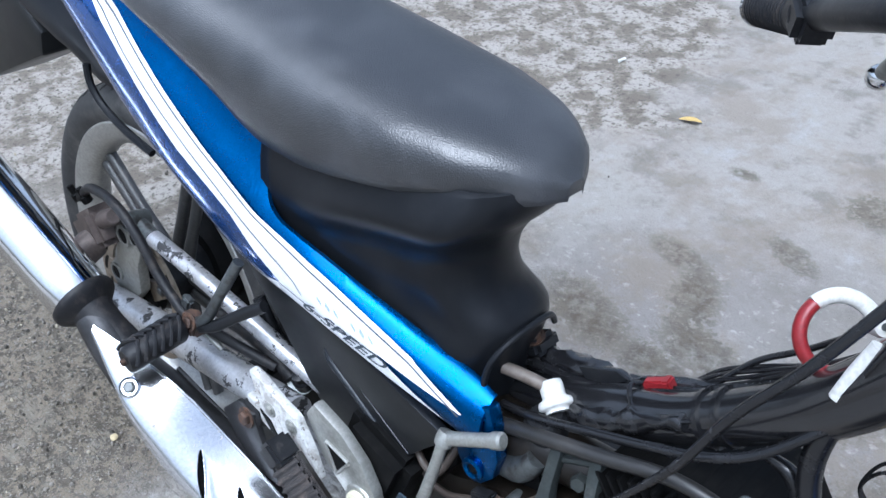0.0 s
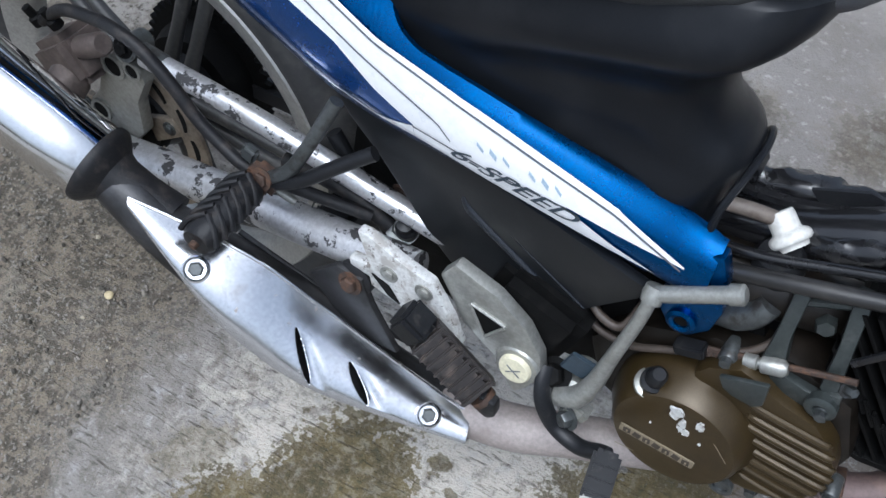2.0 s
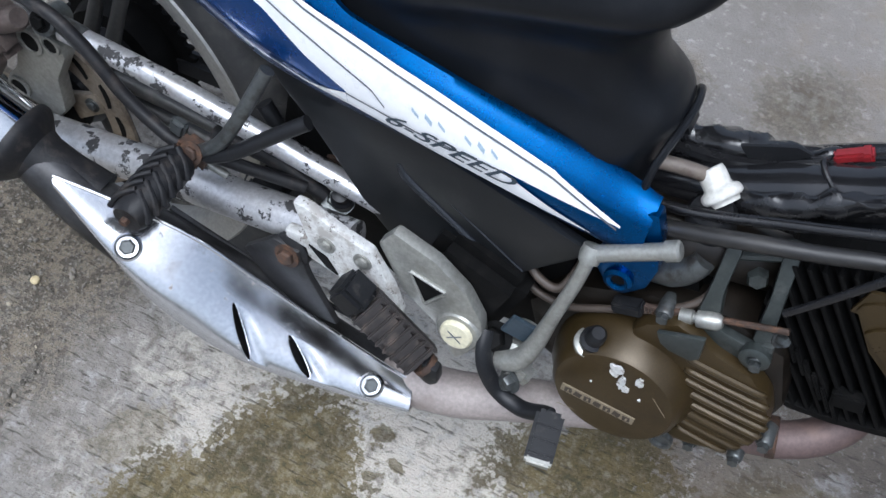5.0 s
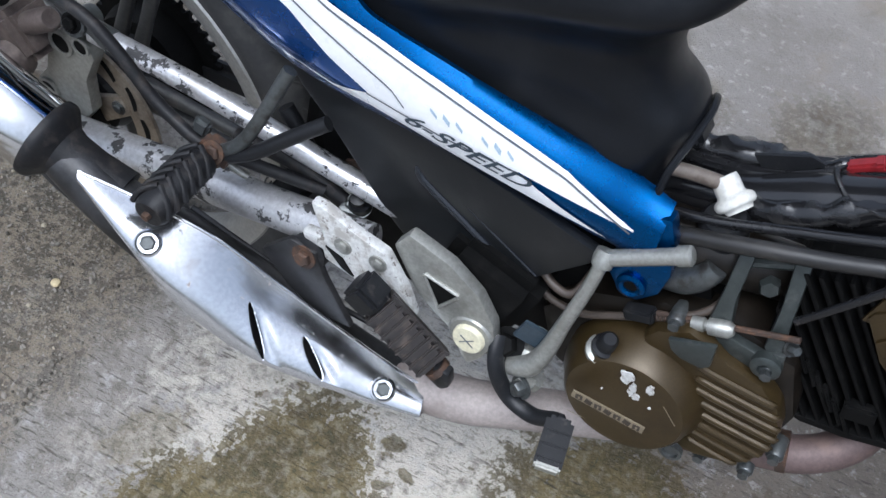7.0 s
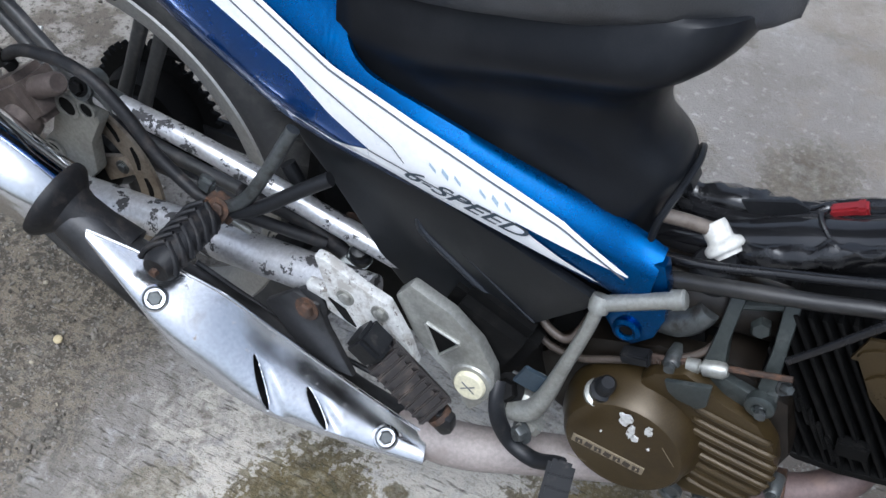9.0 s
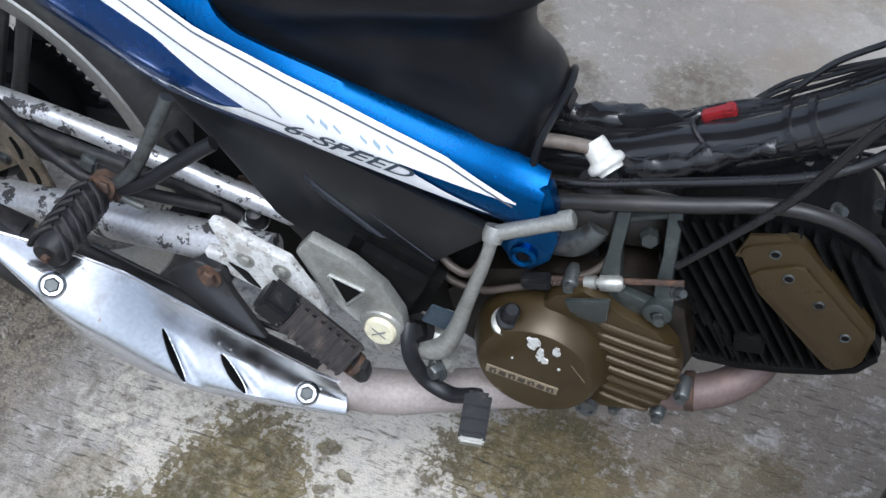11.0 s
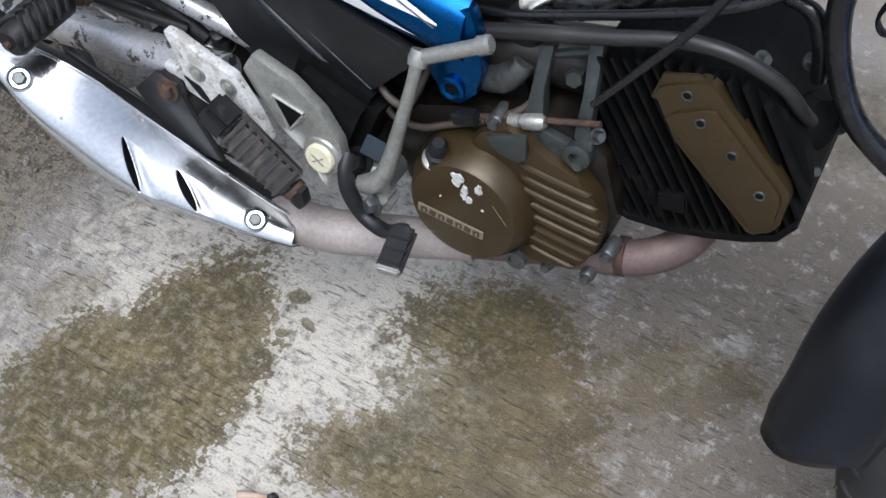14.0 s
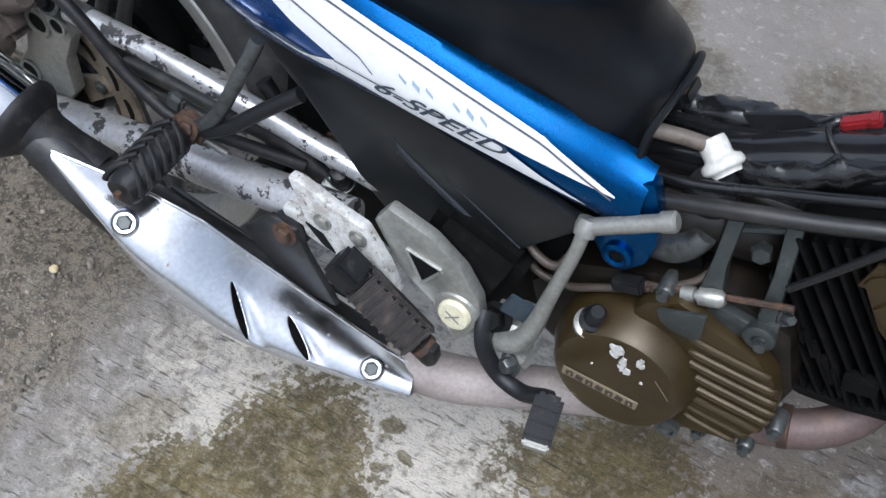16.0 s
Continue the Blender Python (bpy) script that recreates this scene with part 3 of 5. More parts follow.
part("chain", tube([(0.0, 0.066, AXLE + 0.09), (0.15, 0.066, 0.375), (0.5, 0.066, 0.35)], 0.008, 8), FINBLK, rear_mount)

# swing arm
arm = new("swing_arm")
arm.parent = bike


def boxbeam(a, b, w, h, bevel=0.006):
    a, b = V(a), V(b)
    d = (b - a)
    q = d.to_track_quat("X", "Z").to_euler()
    c = (a + b) / 2
    return block(c, (d.length, w, h), [math.degrees(e) for e in q], bevel)


part("arm_tube", tube([(-0.05, -0.098, 0.277), (0.17, -0.098, 0.309), (0.385, -0.098, 0.338)], 0.0195, 24), SILVER, arm, "silver swing arm with flaking paint over black")
part("arm_tube", boxbeam((-0.05, 0.072, 0.275), (0.50, 0.062, 0.30), 0.022, 0.036, 0.009), DARKST, arm)
part("torque_arm", tube([(0.062, -0.075, 0.417), (0.17, -0.075, 0.408), (0.24, -0.074, 0.397), (0.36, -0.068, 0.370), (0.46, -0.06, 0.345)], 0.0108, 16), SILVER, arm, "silver torque rod with flaking paint")
bm = lathe([(0, -0.014), (0.013, -0.014), (0.013, 0.014), (0, 0.014)], (0.05, -0.075, 0.425), (0.1, -1, 0.3), 20)
tube([(0.05, -0.075, 0.425), (0.085, -0.075, 0.415)], [0.009, 0.012], 12, 4, bm)
part("rod_eye", bm, STEEL, arm)
part("rod_bolt", hexbolt((0.05, -0.088, 0.430), (0.1, -1, 0.3), 0.007, 0.007), FINBLK, arm)
part("cross_tube", boxbeam((0.27, -0.09, 0.298), (0.27, 0.06, 0.298), 0.04, 0.036), DARKST, arm)
part("axle_nut", hexbolt((0.0, -0.112, AXLE), (0, -1, 0), 0.012, 0.014), STEEL, arm)

# body shell: surface of the side cowl, from its upper edge (v = 0) to its lower edge (v = 1)
COWL_TOP = [(-0.30, 0.83), (-0.1, 0.80), (0.02, 0.775), (0.148, 0.735), (0.225, 0.705), (0.285, 0.682), (0.328, 0.670), (0.334, 0.655), (0.338, 0.633), (0.345, 0.607), (0.356, 0.589), (0.372, 0.577), (0.395, 0.567), (0.418, 0.558), (0.457, 0.543), (0.491, 0.531), (0.529, 0.518), (0.567, 0.505), (0.62, 0.486)]
COWL_FORM = [(-0.30, 0.83), (0.02, 0.775), (0.148, 0.722), (0.225, 0.682), (0.285, 0.648), (0.346, 0.606), (0.418, 0.564), (0.491, 0.533), (0.567, 0.505), (0.62, 0.486)]
COWL_LOW = [(-0.30, 0.80), (-0.1, 0.752), (0.021, 0.695), (0.054, 0.662), (0.134, 0.590), (0.235, 0.532), (0.288, 0.500), (0.342, 0.485), (0.396, 0.474), (0.448, 0.462), (0.501, 0.449), (0.553, 0.435), (0.579, 0.427), (0.62, 0.415)]
COWL_OUT = [(-0.30, 0.06), (0.0, 0.092), (0.2, 0.100), (0.35, 0.092), (0.45, 0.082), (0.55, 0.070), (0.62, 0.058)]


def cowl(x, v, off=0.0, side=-1):
    zt, zb = smooth_lerp(COWL_TOP, x, 0.005), smooth_lerp(COWL_LOW, x, 0.012)
    z = zt + (zb - zt) * v
    ref = smooth_lerp(COWL_FORM, x, 0.03)
    f_ = (ref - z) / (ref - zb)
    bulge = math.sin(math.pi * min(1, max(0, f_))) ** 0.8
    y = smooth_lerp(COWL_OUT, x) + 0.014 * bulge - 0.028 * max(0, f_ - 0.75) - 0.05 * max(0, 0.2 - f_)
    return V((x, side * (y + off), z))


def cowl_v(x, z):
    zt, zb = smooth_lerp(COWL_TOP, x, 0.005), smooth_lerp(COWL_LOW, x, 0.012)
    return (zt - z) / (zt - zb)


def shell(side):
    bm = bmesh.new()
    loops = []
    for i in range(185):
        x = -0.30 + (0.92 if side < 0 else 0.74) * i / 184
        outer = [cowl(x, k / 14, 0, side) for k in range(15)]
        inner = [cowl(x, k / 14, -0.004, side) for k in range(14, -1, -1)]
        loops.append(outer + inner)
    return rings(bm, loops)


body = new("side_cowl")
body.parent = bike
part("cowl_shell", shell(-1), BLUE, body, "metallic blue side cowl")
part("cowl_shell", shell(1), BLUE, body, "metallic blue side cowl")


def decal(upper, lower, x0, x1, material, label="", off=0.0014, n=90, rows=14, name="decal"):
    """A film on the cowl between two lines of (x, z)."""
    bm = bmesh.new()
    loops = []
    for i in range(n + 1):
        x = x0 + (x1 - x0) * i / n
        a, b = cowl_v(x, lerp(upper, x)), cowl_v(x, lerp(lower, x))
        a, b = max(a, 0.01), min(b, 0.99)
        b = max(b, a)
        loops.append([cowl(x, a + (b - a) * k / rows, off) for k in range(rows + 1)])
    rings(bm, loops, closed=False)
    return part(name, bm, material, body, label)


W_TOP = [(-0.1, 0.805), (0.02, 0.781), (0.129, 0.723), (0.187, 0.685), (0.274, 0.626), (0.345, 0.582), (0.414, 0.551), (0.483, 0.523), (0.542, 0.500), (0.600, 0.467)]
W_NOTCH = [(-0.1, 0.79), (0.02, 0.772), (0.093, 0.727), (0.144, 0.686), (0.238, 0.611), (0.314, 0.567), (0.346, 0.538), (0.379, 0.5155)]
W_LOW = [(0.300, 0.5185), (0.345, 0.505), (0.377, 0.500), (0.398, 0.4945), (0.418, 0.489), (0.45, 0.4805), (0.501, 0.469), (0.551, 0.457), (0.584, 0.449)]
PRONG_A = [(0.506, 0.4895), (0.600, 0.4655)]
PRONG_B = [(0.506, 0.488), (0.546, 0.466), (0.584, 0.4485)]
NAVY_LOW = [(-0.1, 0.70), (0.1, 0.615), (0.235, 0.540), (0.288, 0.520), (0.318, 0.515), (0.346, 0.507), (0.379, 0.5145)]
decal(W_NOTCH, NAVY_LOW, -0.05, 0.379, NAVY, "dark blue wedge", 0.0010)
decal(W_LOW, [(a, b + 0.001) for a, b in COWL_LOW], 0.300, 0.575, NAVY, "dark blue lower edge", 0.0008)
decal(W_TOP, W_NOTCH, -0.05, 0.379, WHITE, "white stripe film")
decal(W_TOP, W_LOW, 0.379, 0.506, WHITE, "white stripe film")
decal(W_TOP, PRONG_A, 0.506, 0.600, WHITE, "white stripe film")
decal(PRONG_B, W_LOW, 0.506, 0.584, WHITE, "white stripe film")
decal([(0.300, 0.5195), (0.318, 0.515), (0.346, 0.507), (0.379, 0.5145)], [(0.300, 0.5185), (0.345, 0.504), (0.379, 0.4995)], 0.300, 0.379, WHITE, "white stripe film", 0.0016)


def pinstripe(line, x0, x1, w, material=None):
    decal([(a, b + w / 2) for a, b in line], [(a, b - w / 2) for a, b in line], x0, x1, material or GREYLINE, "", 0.0023, 80, 2, "pinstripe")


pinstripe([(a, b - 0.0045) for a, b in W_TOP], 0.0, 0.598, 0.0018)
pinstripe([(0.0, 0.786), (0.111, 0.721), (0.165, 0.681), (0.256, 0.616), (0.33, 0.568), (0.40, 0.527), (0.411, 0.514)], 0.0, 0.411, 0.0017)
pinstripe([(0.379, 0.5145), (0.44, 0.499), (0.506, 0.489)], 0.379, 0.506, 0.0016)


def lettering(text, x0, z0, x1, z1, height, material, shear, name="lettering"):
    """Built-in type laid on the cowl along a line."""
    cu = bpy.data.curves.new("type", "FONT")
    cu.body, cu.shear, cu.resolution_u, cu.offset = text, shear, 3, 0.012
    tmp = new("type", cu)
    bpy.context.view_layer.update()
    me = bpy.data.meshes.new_from_object(tmp.evaluated_get(bpy.context.evaluated_depsgraph_get()))
    bpy.data.objects.remove(tmp)
    bm = bmesh.new()
    bm.from_mesh(me)
    bpy.data.meshes.remove(me)
    bmesh.ops.subdivide_edges(bm, edges=bm.edges[:], cuts=1)
    w = max(v.co.x for v in bm.verts)
    top = max(v.co.y for v in bm.verts)
    for v in bm.verts:
        u = v.co.x / w
        x = x0 + (x1 - x0) * u
        z = z0 + (z1 - z0) * u + height * v.co.y / top
        v.co = cowl(x, cowl_v(x, z), 0.0026)
    return part(name, bm, material, body, "dark slanted lettering")


lettering("6-SPEED", 0.408, 0.5005, 0.519, 0.4735, 0.0130, INK, 0.55)
for k in range(7):
    x = 0.434 + 0.0105 * k
    z = 0.5195 - 0.26 * (x - 0.434)
    if k != 3:
        pinstripe([(x - 0.003, z + 0.003), (x + 0.004, z - 0.004)], x - 0.002, x + 0.004, 0.0045 if k % 2 else 0.003, FADED)

# cowl's front mounting tab
TAB = [(0.606, 0.478), (0.624, 0.482), (0.632, 0.46), (0.638, 0.425), (0.634, 0.400), (0.618, 0.381), (0.600, 0.388), (0.588, 0.404), (0.588, 0.425), (0.600, 0.44)]
part("mounting_tab", plate(TAB, -0.066, -0.050, 0.004), BLUE, body, "blue mounting tab")
part("tab_ring", lathe([(0.006, 0), (0.0125, 0), (0.0125, 0.003), (0.009, 0.0045), (0.006, 0.003), (0.006, 0)], (0.611, -0.066, 0.399), (0, -1, 0), 24), BLUE, body)
part("tab_screw", lathe([(0, 0), (0.006, 0), (0.006, 0.0012), (0, 0.0012)], (0.611, -0.066, 0.399), (0, -1, 0), 16), FINBLK, body)

# lower black side panel with its ribs
PAN = [(0.285, 0.497), (0.303, 0.468), (0.328, 0.440), (0.359, 0.400), (0.385, 0.362), (0.405, 0.340), (0.430, 0.336), (0.467, 0.340), (0.524, 0.353), (0.548, 0.382), (0.575, 0.412), (0.585, 0.428), (0.50, 0.455), (0.40, 0.482), (0.34, 0.494)]
pan_slope = lambda x, z: 0.05 * max(0.0, 0.36 - x) - 0.10 * max(0, z - 0.42) + 0.05 * max(0, 0.40 - z)
lower = new("lower_side_panel")
lower.parent = bike
part("panel_shell", plate(PAN, -0.078, -0.066, 0.004, slope=pan_slope), PANEL, lower, "dull black plastic side panel")
part("panel_rib", tube([(0.415, -0.0765, 0.437), (0.422, -0.0775, 0.424), (0.455, -0.0775, 0.402), (0.487, -0.0775, 0.381), (0.520, -0.0765, 0.357)], [0.0035, 0.0050, 0.0042, 0.0036, 0.0026], 14), RIDGE, lower, "raised glossy rib")
part("panel_rib", tube([(0.430, -0.0780, 0.4405), (0.47, -0.0782, 0.412), (0.535, -0.0775, 0.371)], 0.0011, 8), RIDGE, lower)

# seat
SEAT_HALF = [(-0.42, 0.085), (-0.3, 0.115), (-0.1, 0.124), (0.1, 0.110), (0.3, 0.100), (0.42, 0.101), (0.52, 0.093), (0.575, 0.077), (0.605, 0.061), (0.628, 0.043), (0.641, 0.024), (0.648, 0.004)]
SEAT_HEM = [(-0.42, 0.83), (-0.2, 0.81), (0.0, 0.785), (0.15, 0.733), (0.225, 0.703), (0.285, 0.676), (0.335, 0.651), (0.40, 0.649), (0.45, 0.657), (0.50, 0.666), (0.554, 0.677), (0.61, 0.682), (0.655, 0.686)]
SEAT_TOP = [(-0.42, 0.87), (-0.2, 0.875), (0.0, 0.845), (0.2, 0.790), (0.35, 0.760), (0.5, 0.744), (0.57, 0.735), (0.60, 0.729), (0.625, 0.719), (0.64, 0.707), (0.647, 0.698)]
SEAT_SHIFT = [(-0.42, 0.0), (0.335, 0.0), (0.60, -0.004), (0.7, -0.004)]


def seat_mesh():
    bm = bmesh.new()
    loops = []
    for i in range(70):
        u = i / 69
        x = -0.42 + 1.067 * math.sin(u * math.pi / 2) ** 0.9
        w, zb, zt = smooth_lerp(SEAT_HALF, x, 0.006), smooth_lerp(SEAT_HEM, x), smooth_lerp(SEAT_TOP, x, 0.008)
        loop = []
        sh = smooth_lerp(SEAT_SHIFT, x)
        zc = zb + 0.30 * (zt - zb)
        for k in range(37):
            a = -0.34 + (math.pi + 0.68) * k / 36
            c, sn = math.cos(a), math.sin(a)
            y = -w * math.copysign(abs(c) ** 0.55, c)
            if sn >= 0:
                z = zc + (zt - zc) * sn ** 0.62
            else:
                z = zc + (zc - zb) * sn / math.sin(0.34)
                y *= 1 - 0.10 * (sn / math.sin(0.34)) ** 2
            if x > 0.53 and sn < 0.25:
                y *= 1 + 0.016 * min(1, (x - 0.53) / 0.05) * (0.25 - sn) * math.sin(x * 330 + 2 * noise.noise(V((x * 40, 0, 0))))
            wr = 0.0012 * noise.noise(V((x * 30, k * 0.9, 1))) * (1 if k < 10 or k > 26 else 0.4)
            loop.append(V((x, y + sh, z + wr)))
        loop += [V((x, w * 0.8 + sh, zb + 0.004)), V((x, -w * 0.8 + sh, zb + 0.004))]
        loops.append(loop)
    return rings(bm, loops)


seat = part("seat", seat_mesh(), SEAT, bike, "black grained vinyl seat with gathered nose", 60)

# black fairing below the seat: U-shaped levels closed round the front
FA_FRONT = [(0.40, 0.592), (0.457, 0.597), (0.488, 0.600), (0.515, 0.606), (0.535, 0.612), (0.548, 0.600), (0.565, 0.580), (0.582, 0.574), (0.595, 0.586), (0.605, 0.602), (0.615, 0.616), (0.635, 0.628), (0.66, 0.632), (0.70, 0.634)]
FA_WIDE = [(0.40, 0.066), (0.457, 0.068), (0.52, 0.066), (0.55, 0.050), (0.585, 0.050), (0.602, 0.076), (0.613, 0.091), (0.635, 0.083), (0.66, 0.070), (0.70, 0.055)]


def fairing():
    bm = bmesh.new()
    loops = []
    for j in range(40):
        z = 0.43 + 0.255 * j / 39
        xf, wide = smooth_lerp(FA_FRONT, z, 0.008), smooth_lerp(FA_WIDE, z, 0.012)
        loop = []
        for k in range(41):
            s = -1 + 2 * k / 40
            a = abs(s)
            wf = wide if s > 0 else wide - 0.015 * min(1, max(0, (0.56 - z) / 0.03))
            # from the rear corners (a = 1) to the nose (a = 0)
            round_ = min(1, a / 0.32)
            y = math.sin(round_ * math.pi / 2) * wf
            x = xf - 0.045 * (1 - math.cos(round_ * math.pi / 2)) - (xf - 0.045 - 0.339) * max(0, a - 0.32) / 0.68
            rear_w = smooth_lerp([(0.43, 0.07), (0.55, 0.076), (0.585, 0.079), (0.61, 0.083), (0.635, 0.081), (0.66, 0.076), (0.70, 0.065)], z, 0.006)
            tt = max(0, a - 0.32) / 0.68
            tt = tt * tt * (3 - 2 * tt)
            y = y + (rear_w - wf) * tt if a > 0.32 else y
            up = min(1, max(0, (z - 0.555) / 0.05))
            sh = smooth_lerp(SEAT_SHIFT, x) + (0.008 * min(1, max(0, (0.56 - z) / 0.05)) if s > 0 else 0)
            loop.append(V((x, math.copysign(y, s) + sh, min(z + max(-0.004, 0.235 * (x - 0.43)) * up * up * (3 - 2 * up), smooth_lerp(SEAT_HEM, x) + 0.012))))
        loops.append(loop)
    return rings(bm, loops, closed=False)


fair = part("under_seat_fairing", fairing(), MATT, bike, "matt black fairing under the seat")
mod = fair.modifiers.new("thick", "SOLIDIFY")
mod.thickness, mod.offset = 0.003, -1
part("fairing_edge", tube([(0.602, -0.054, 0.44), (0.604, -0.052, 0.48), (0.606, -0.048, 0.51), (0.612, -0.03, 0.530), (0.615, 0.0, 0.536), (0.612, 0.03, 0.530), (0.606, 0.047, 0.51)], 0.0032, 8), MATT, fair)

# tail: mudguard and its lower edge behind the cowl
part("rear_mudguard", tube([(-0.36, 0, 0.60), (-0.25, 0, 0.67), (-0.12, 0, 0.66), (-0.02, 0, 0.625), (0.05, 0, 0.60)], [0.05, 0.07, 0.075, 0.07, 0.05], 14, flat=0.35), MATT, bike, "black plastic rear mudguard")
part("mudguard_rim", tube([(-0.02, -0.068, 0.61), (-0.014, -0.07, 0.585), (0.01, -0.07, 0.563), (0.055, -0.07, 0.548), (0.10, -0.066, 0.535)], 0.005, 8), MATT, bike)
bm = plate([(-0.40, 0.46), (-0.18, 0.565), (-0.17, 0.60), (-0.30, 0.70), (-0.38, 0.62)], -0.05, 0.05, 0.006)
part("mud_flap", bm, PANEL, bike, "black plastic mud flap")

# frame tubes
frame_ = new("bike_frame")
frame_.parent = bike
part("rear_rail", tube([(0.52, -0.06, 0.50), (0.30, -0.065, 0.56), (0.0, -0.06, 0.72)], 0.011, 10), DARKST, frame_)
part("down_tube", tube([(0.262, -0.05, 0.405), (0.30, -0.05, 0.345), (0.33, -0.05, 0.30)], 0.008, 10), DARKST, frame_)
# added black plate, darkens the gap between footrest plates and side panel
part("gap_filler", plate([(0.29, 0.41), (0.31, 0.29), (0.40, 0.235), (0.56, 0.25), (0.57, 0.37), (0.45, 0.40)], -0.042, -0.01, 0.004), FINBLK, frame_)
part("pivot_block", block((0.49, -0.05, 0.33), (0.09, 0.09, 0.10), (0, 20, 0), 0.012), FINBLK, frame_)
# added black block, stands for the dark interior behind the side panel
part("interior_filler", block((0.42, 0.02, 0.385), (0.34, 0.09, 0.17), (0, 8, 0), 0.02), FINBLK, frame_)

# pillion foot rest: forked bracket and rubber peg
peg = new("pillion_footrest")
peg.parent = bike
part("bracket_arm", tube([(0.242, -0.125, 0.397), (0.266, -0.122, 0.417), (0.286, -0.117, 0.452), (0.306, -0.100, 0.500)], 0.0064, 12), STEEL, peg, "bare steel bracket arm")
part("bracket_arm", tube([(0.246, -0.124, 0.393), (0.278, -0.12, 0.411), (0.31, -0.110, 0.437), (0.340, -0.097, 0.459)], 0.0068, 12), DARKST, peg)
bm = block((0.240, -0.124, 0.396), (0.030, 0.022, 0.022), (0, 25, 0), 0.005)
hexbolt((0.243, -0.132, 0.402), (0.1, -1, 0.5), 0.0075, 0.006, bm)
part("peg_hinge", bm, RUST, peg, "rusty peg hinge")
pa, pb = V((0.236, -0.138, 0.395)), V((0.234, -0.209, 0.387))
bm = tube([pa, pa.lerp(pb, 0.06), pa.lerp(pb, 0.94), pb], [0.0165, 0.0200, 0.0195, 0.0160], 18, straight=True, flat=0.8)
part("peg_rubber", bm, RUBBER, peg, "black ribbed rubber foot peg")
for k in range(6):
    c = pa.lerp(pb, 0.12 + 0.145 * k)
    d = (pb - pa).normalized()
    for s in (-1, 1):
        q = [c + V((s * 0.0195, 0, 0.002)) + d * 0.007, c + V((s * 0.0135, 0, 0.0125)) + d * 0.001, c + V((s * 0.001, 0, 0.0178)) - d * 0.007]
        part("peg_ridge", tube(q, 0.0029, 8, 4), RUBBER, peg)
part("peg_tip", tube([pb, pb + d * 0.005], 0.004, 8), RUST, peg)

# silencer, boot, chamber and heat shield
exhaust = new("exhaust")
exhaust.parent = bike
bx, bz = V((0.090, -0.180, 0.378)), V((-0.57, -0.235, 0.70))
bd = (bz - bx).normalized()
part("silencer", lathe([(0.0, -0.004), (0.034, -0.004), (0.0372, 0.0), (0.0385, 0.05), (0.0405, 0.20), (0.042, 0.40), (0.042, 0.66), (0.036, 0.70), (0.0, 0.70)], bx, bd, 64), CHROME, exhaust, "chromed silencer barrel widening rearwards")
part("boot", lathe([(0.022, -0.024), (0.027, -0.019), (0.0335, -0.013), (0.0385, -0.008), (0.0400, -0.004), (0.0395, 0.001), (0.036, 0.002)], bx, bd, 48), RUBBER, exhaust, "black rubber silencer flange")
part("boot_neck", lathe([(0.0, -0.085), (0.025, -0.085), (0.0225, -0.05), (0.0235, -0.028), (0.028, -0.014), (0, -0.006)], bx, bd, 32), RUBBER, exhaust)
CH = [(0.105, -0.180, 0.368), (0.165, -0.182, 0.338), (0.215, -0.170, 0.302), (0.265, -0.155, 0.262), (0.33, -0.136, 0.215), (0.41, -0.118, 0.180), (0.50, -0.106, 0.184)]
part("chamber", tube(CH, [0.022, 0.027, 0.034, 0.037, 0.035, 0.027, 0.021], 28), CHAMBER, exhaust, "dull dark expansion chamber")
part("mount_web", plate([(0.285, 0.300), (0.318, 0.334), (0.346, 0.330), (0.356, 0.300), (0.385, 0.245), (0.33, 0.24)], -0.130, -0.122, 0.003), CHAMBER, exhaust)
part("chamber_seam", tube([(x, y + 0.030, z + 0.022) for x, y, z in CH[2:6]], 0.003, 8), CHAMBER, exhaust)
part("front_pipe", tube([(0.43, -0.116, 0.180), (0.50, -0.106, 0.184), (0.56, -0.084, 0.190), (0.64, -0.06, 0.205)], [0.024, 0.0235, 0.022, 0.020], 24), PIPE, exhaust, "sun-bleached pinkish exhaust pipe")
part("pipe_bend", tube([(0.64, -0.06, 0.205), (0.72, -0.047, 0.230), (0.795, -0.039, 0.254), (0.832, -0.018, 0.277), (0.842, 0.005, 0.31), (0.83, 0.01, 0.34)], 0.0175, 20), HOT, exhaust, "heat-browned exhaust bend")
part("pipe_clamp", lathe([(0.0175, -0.005), (0.0195, -0.004), (0.0195, 0.004), (0.0175, 0.005)], (0.785, -0.040, 0.251), (1, 0.1, 0.28), 24), RUST, exhaust)

# the shield hangs between an inner and an outer edge and bulges between them
SHIELD_IN = curve_through([(0.1457, -0.198, 0.380), (0.190, -0.182, 0.360), (0.255, -0.163, 0.331), (0.3165, -0.142, 0.275), (0.409, -0.128, 0.222), (0.466, -0.122, 0.198)], 40)
SHIELD_OUT = curve_through([(0.148, -0.203, 0.373), (0.203, -0.214, 0.336), (0.252, -0.217, 0.289), (0.321, -0.202, 0.235), (0.408, -0.170, 0.200), (0.474, -0.146, 0.184)], 40)
SLOTS = (((0.545, 0.40), (0.622, 0.95)), ((0.672, 0.40), (0.735, 0.90)))


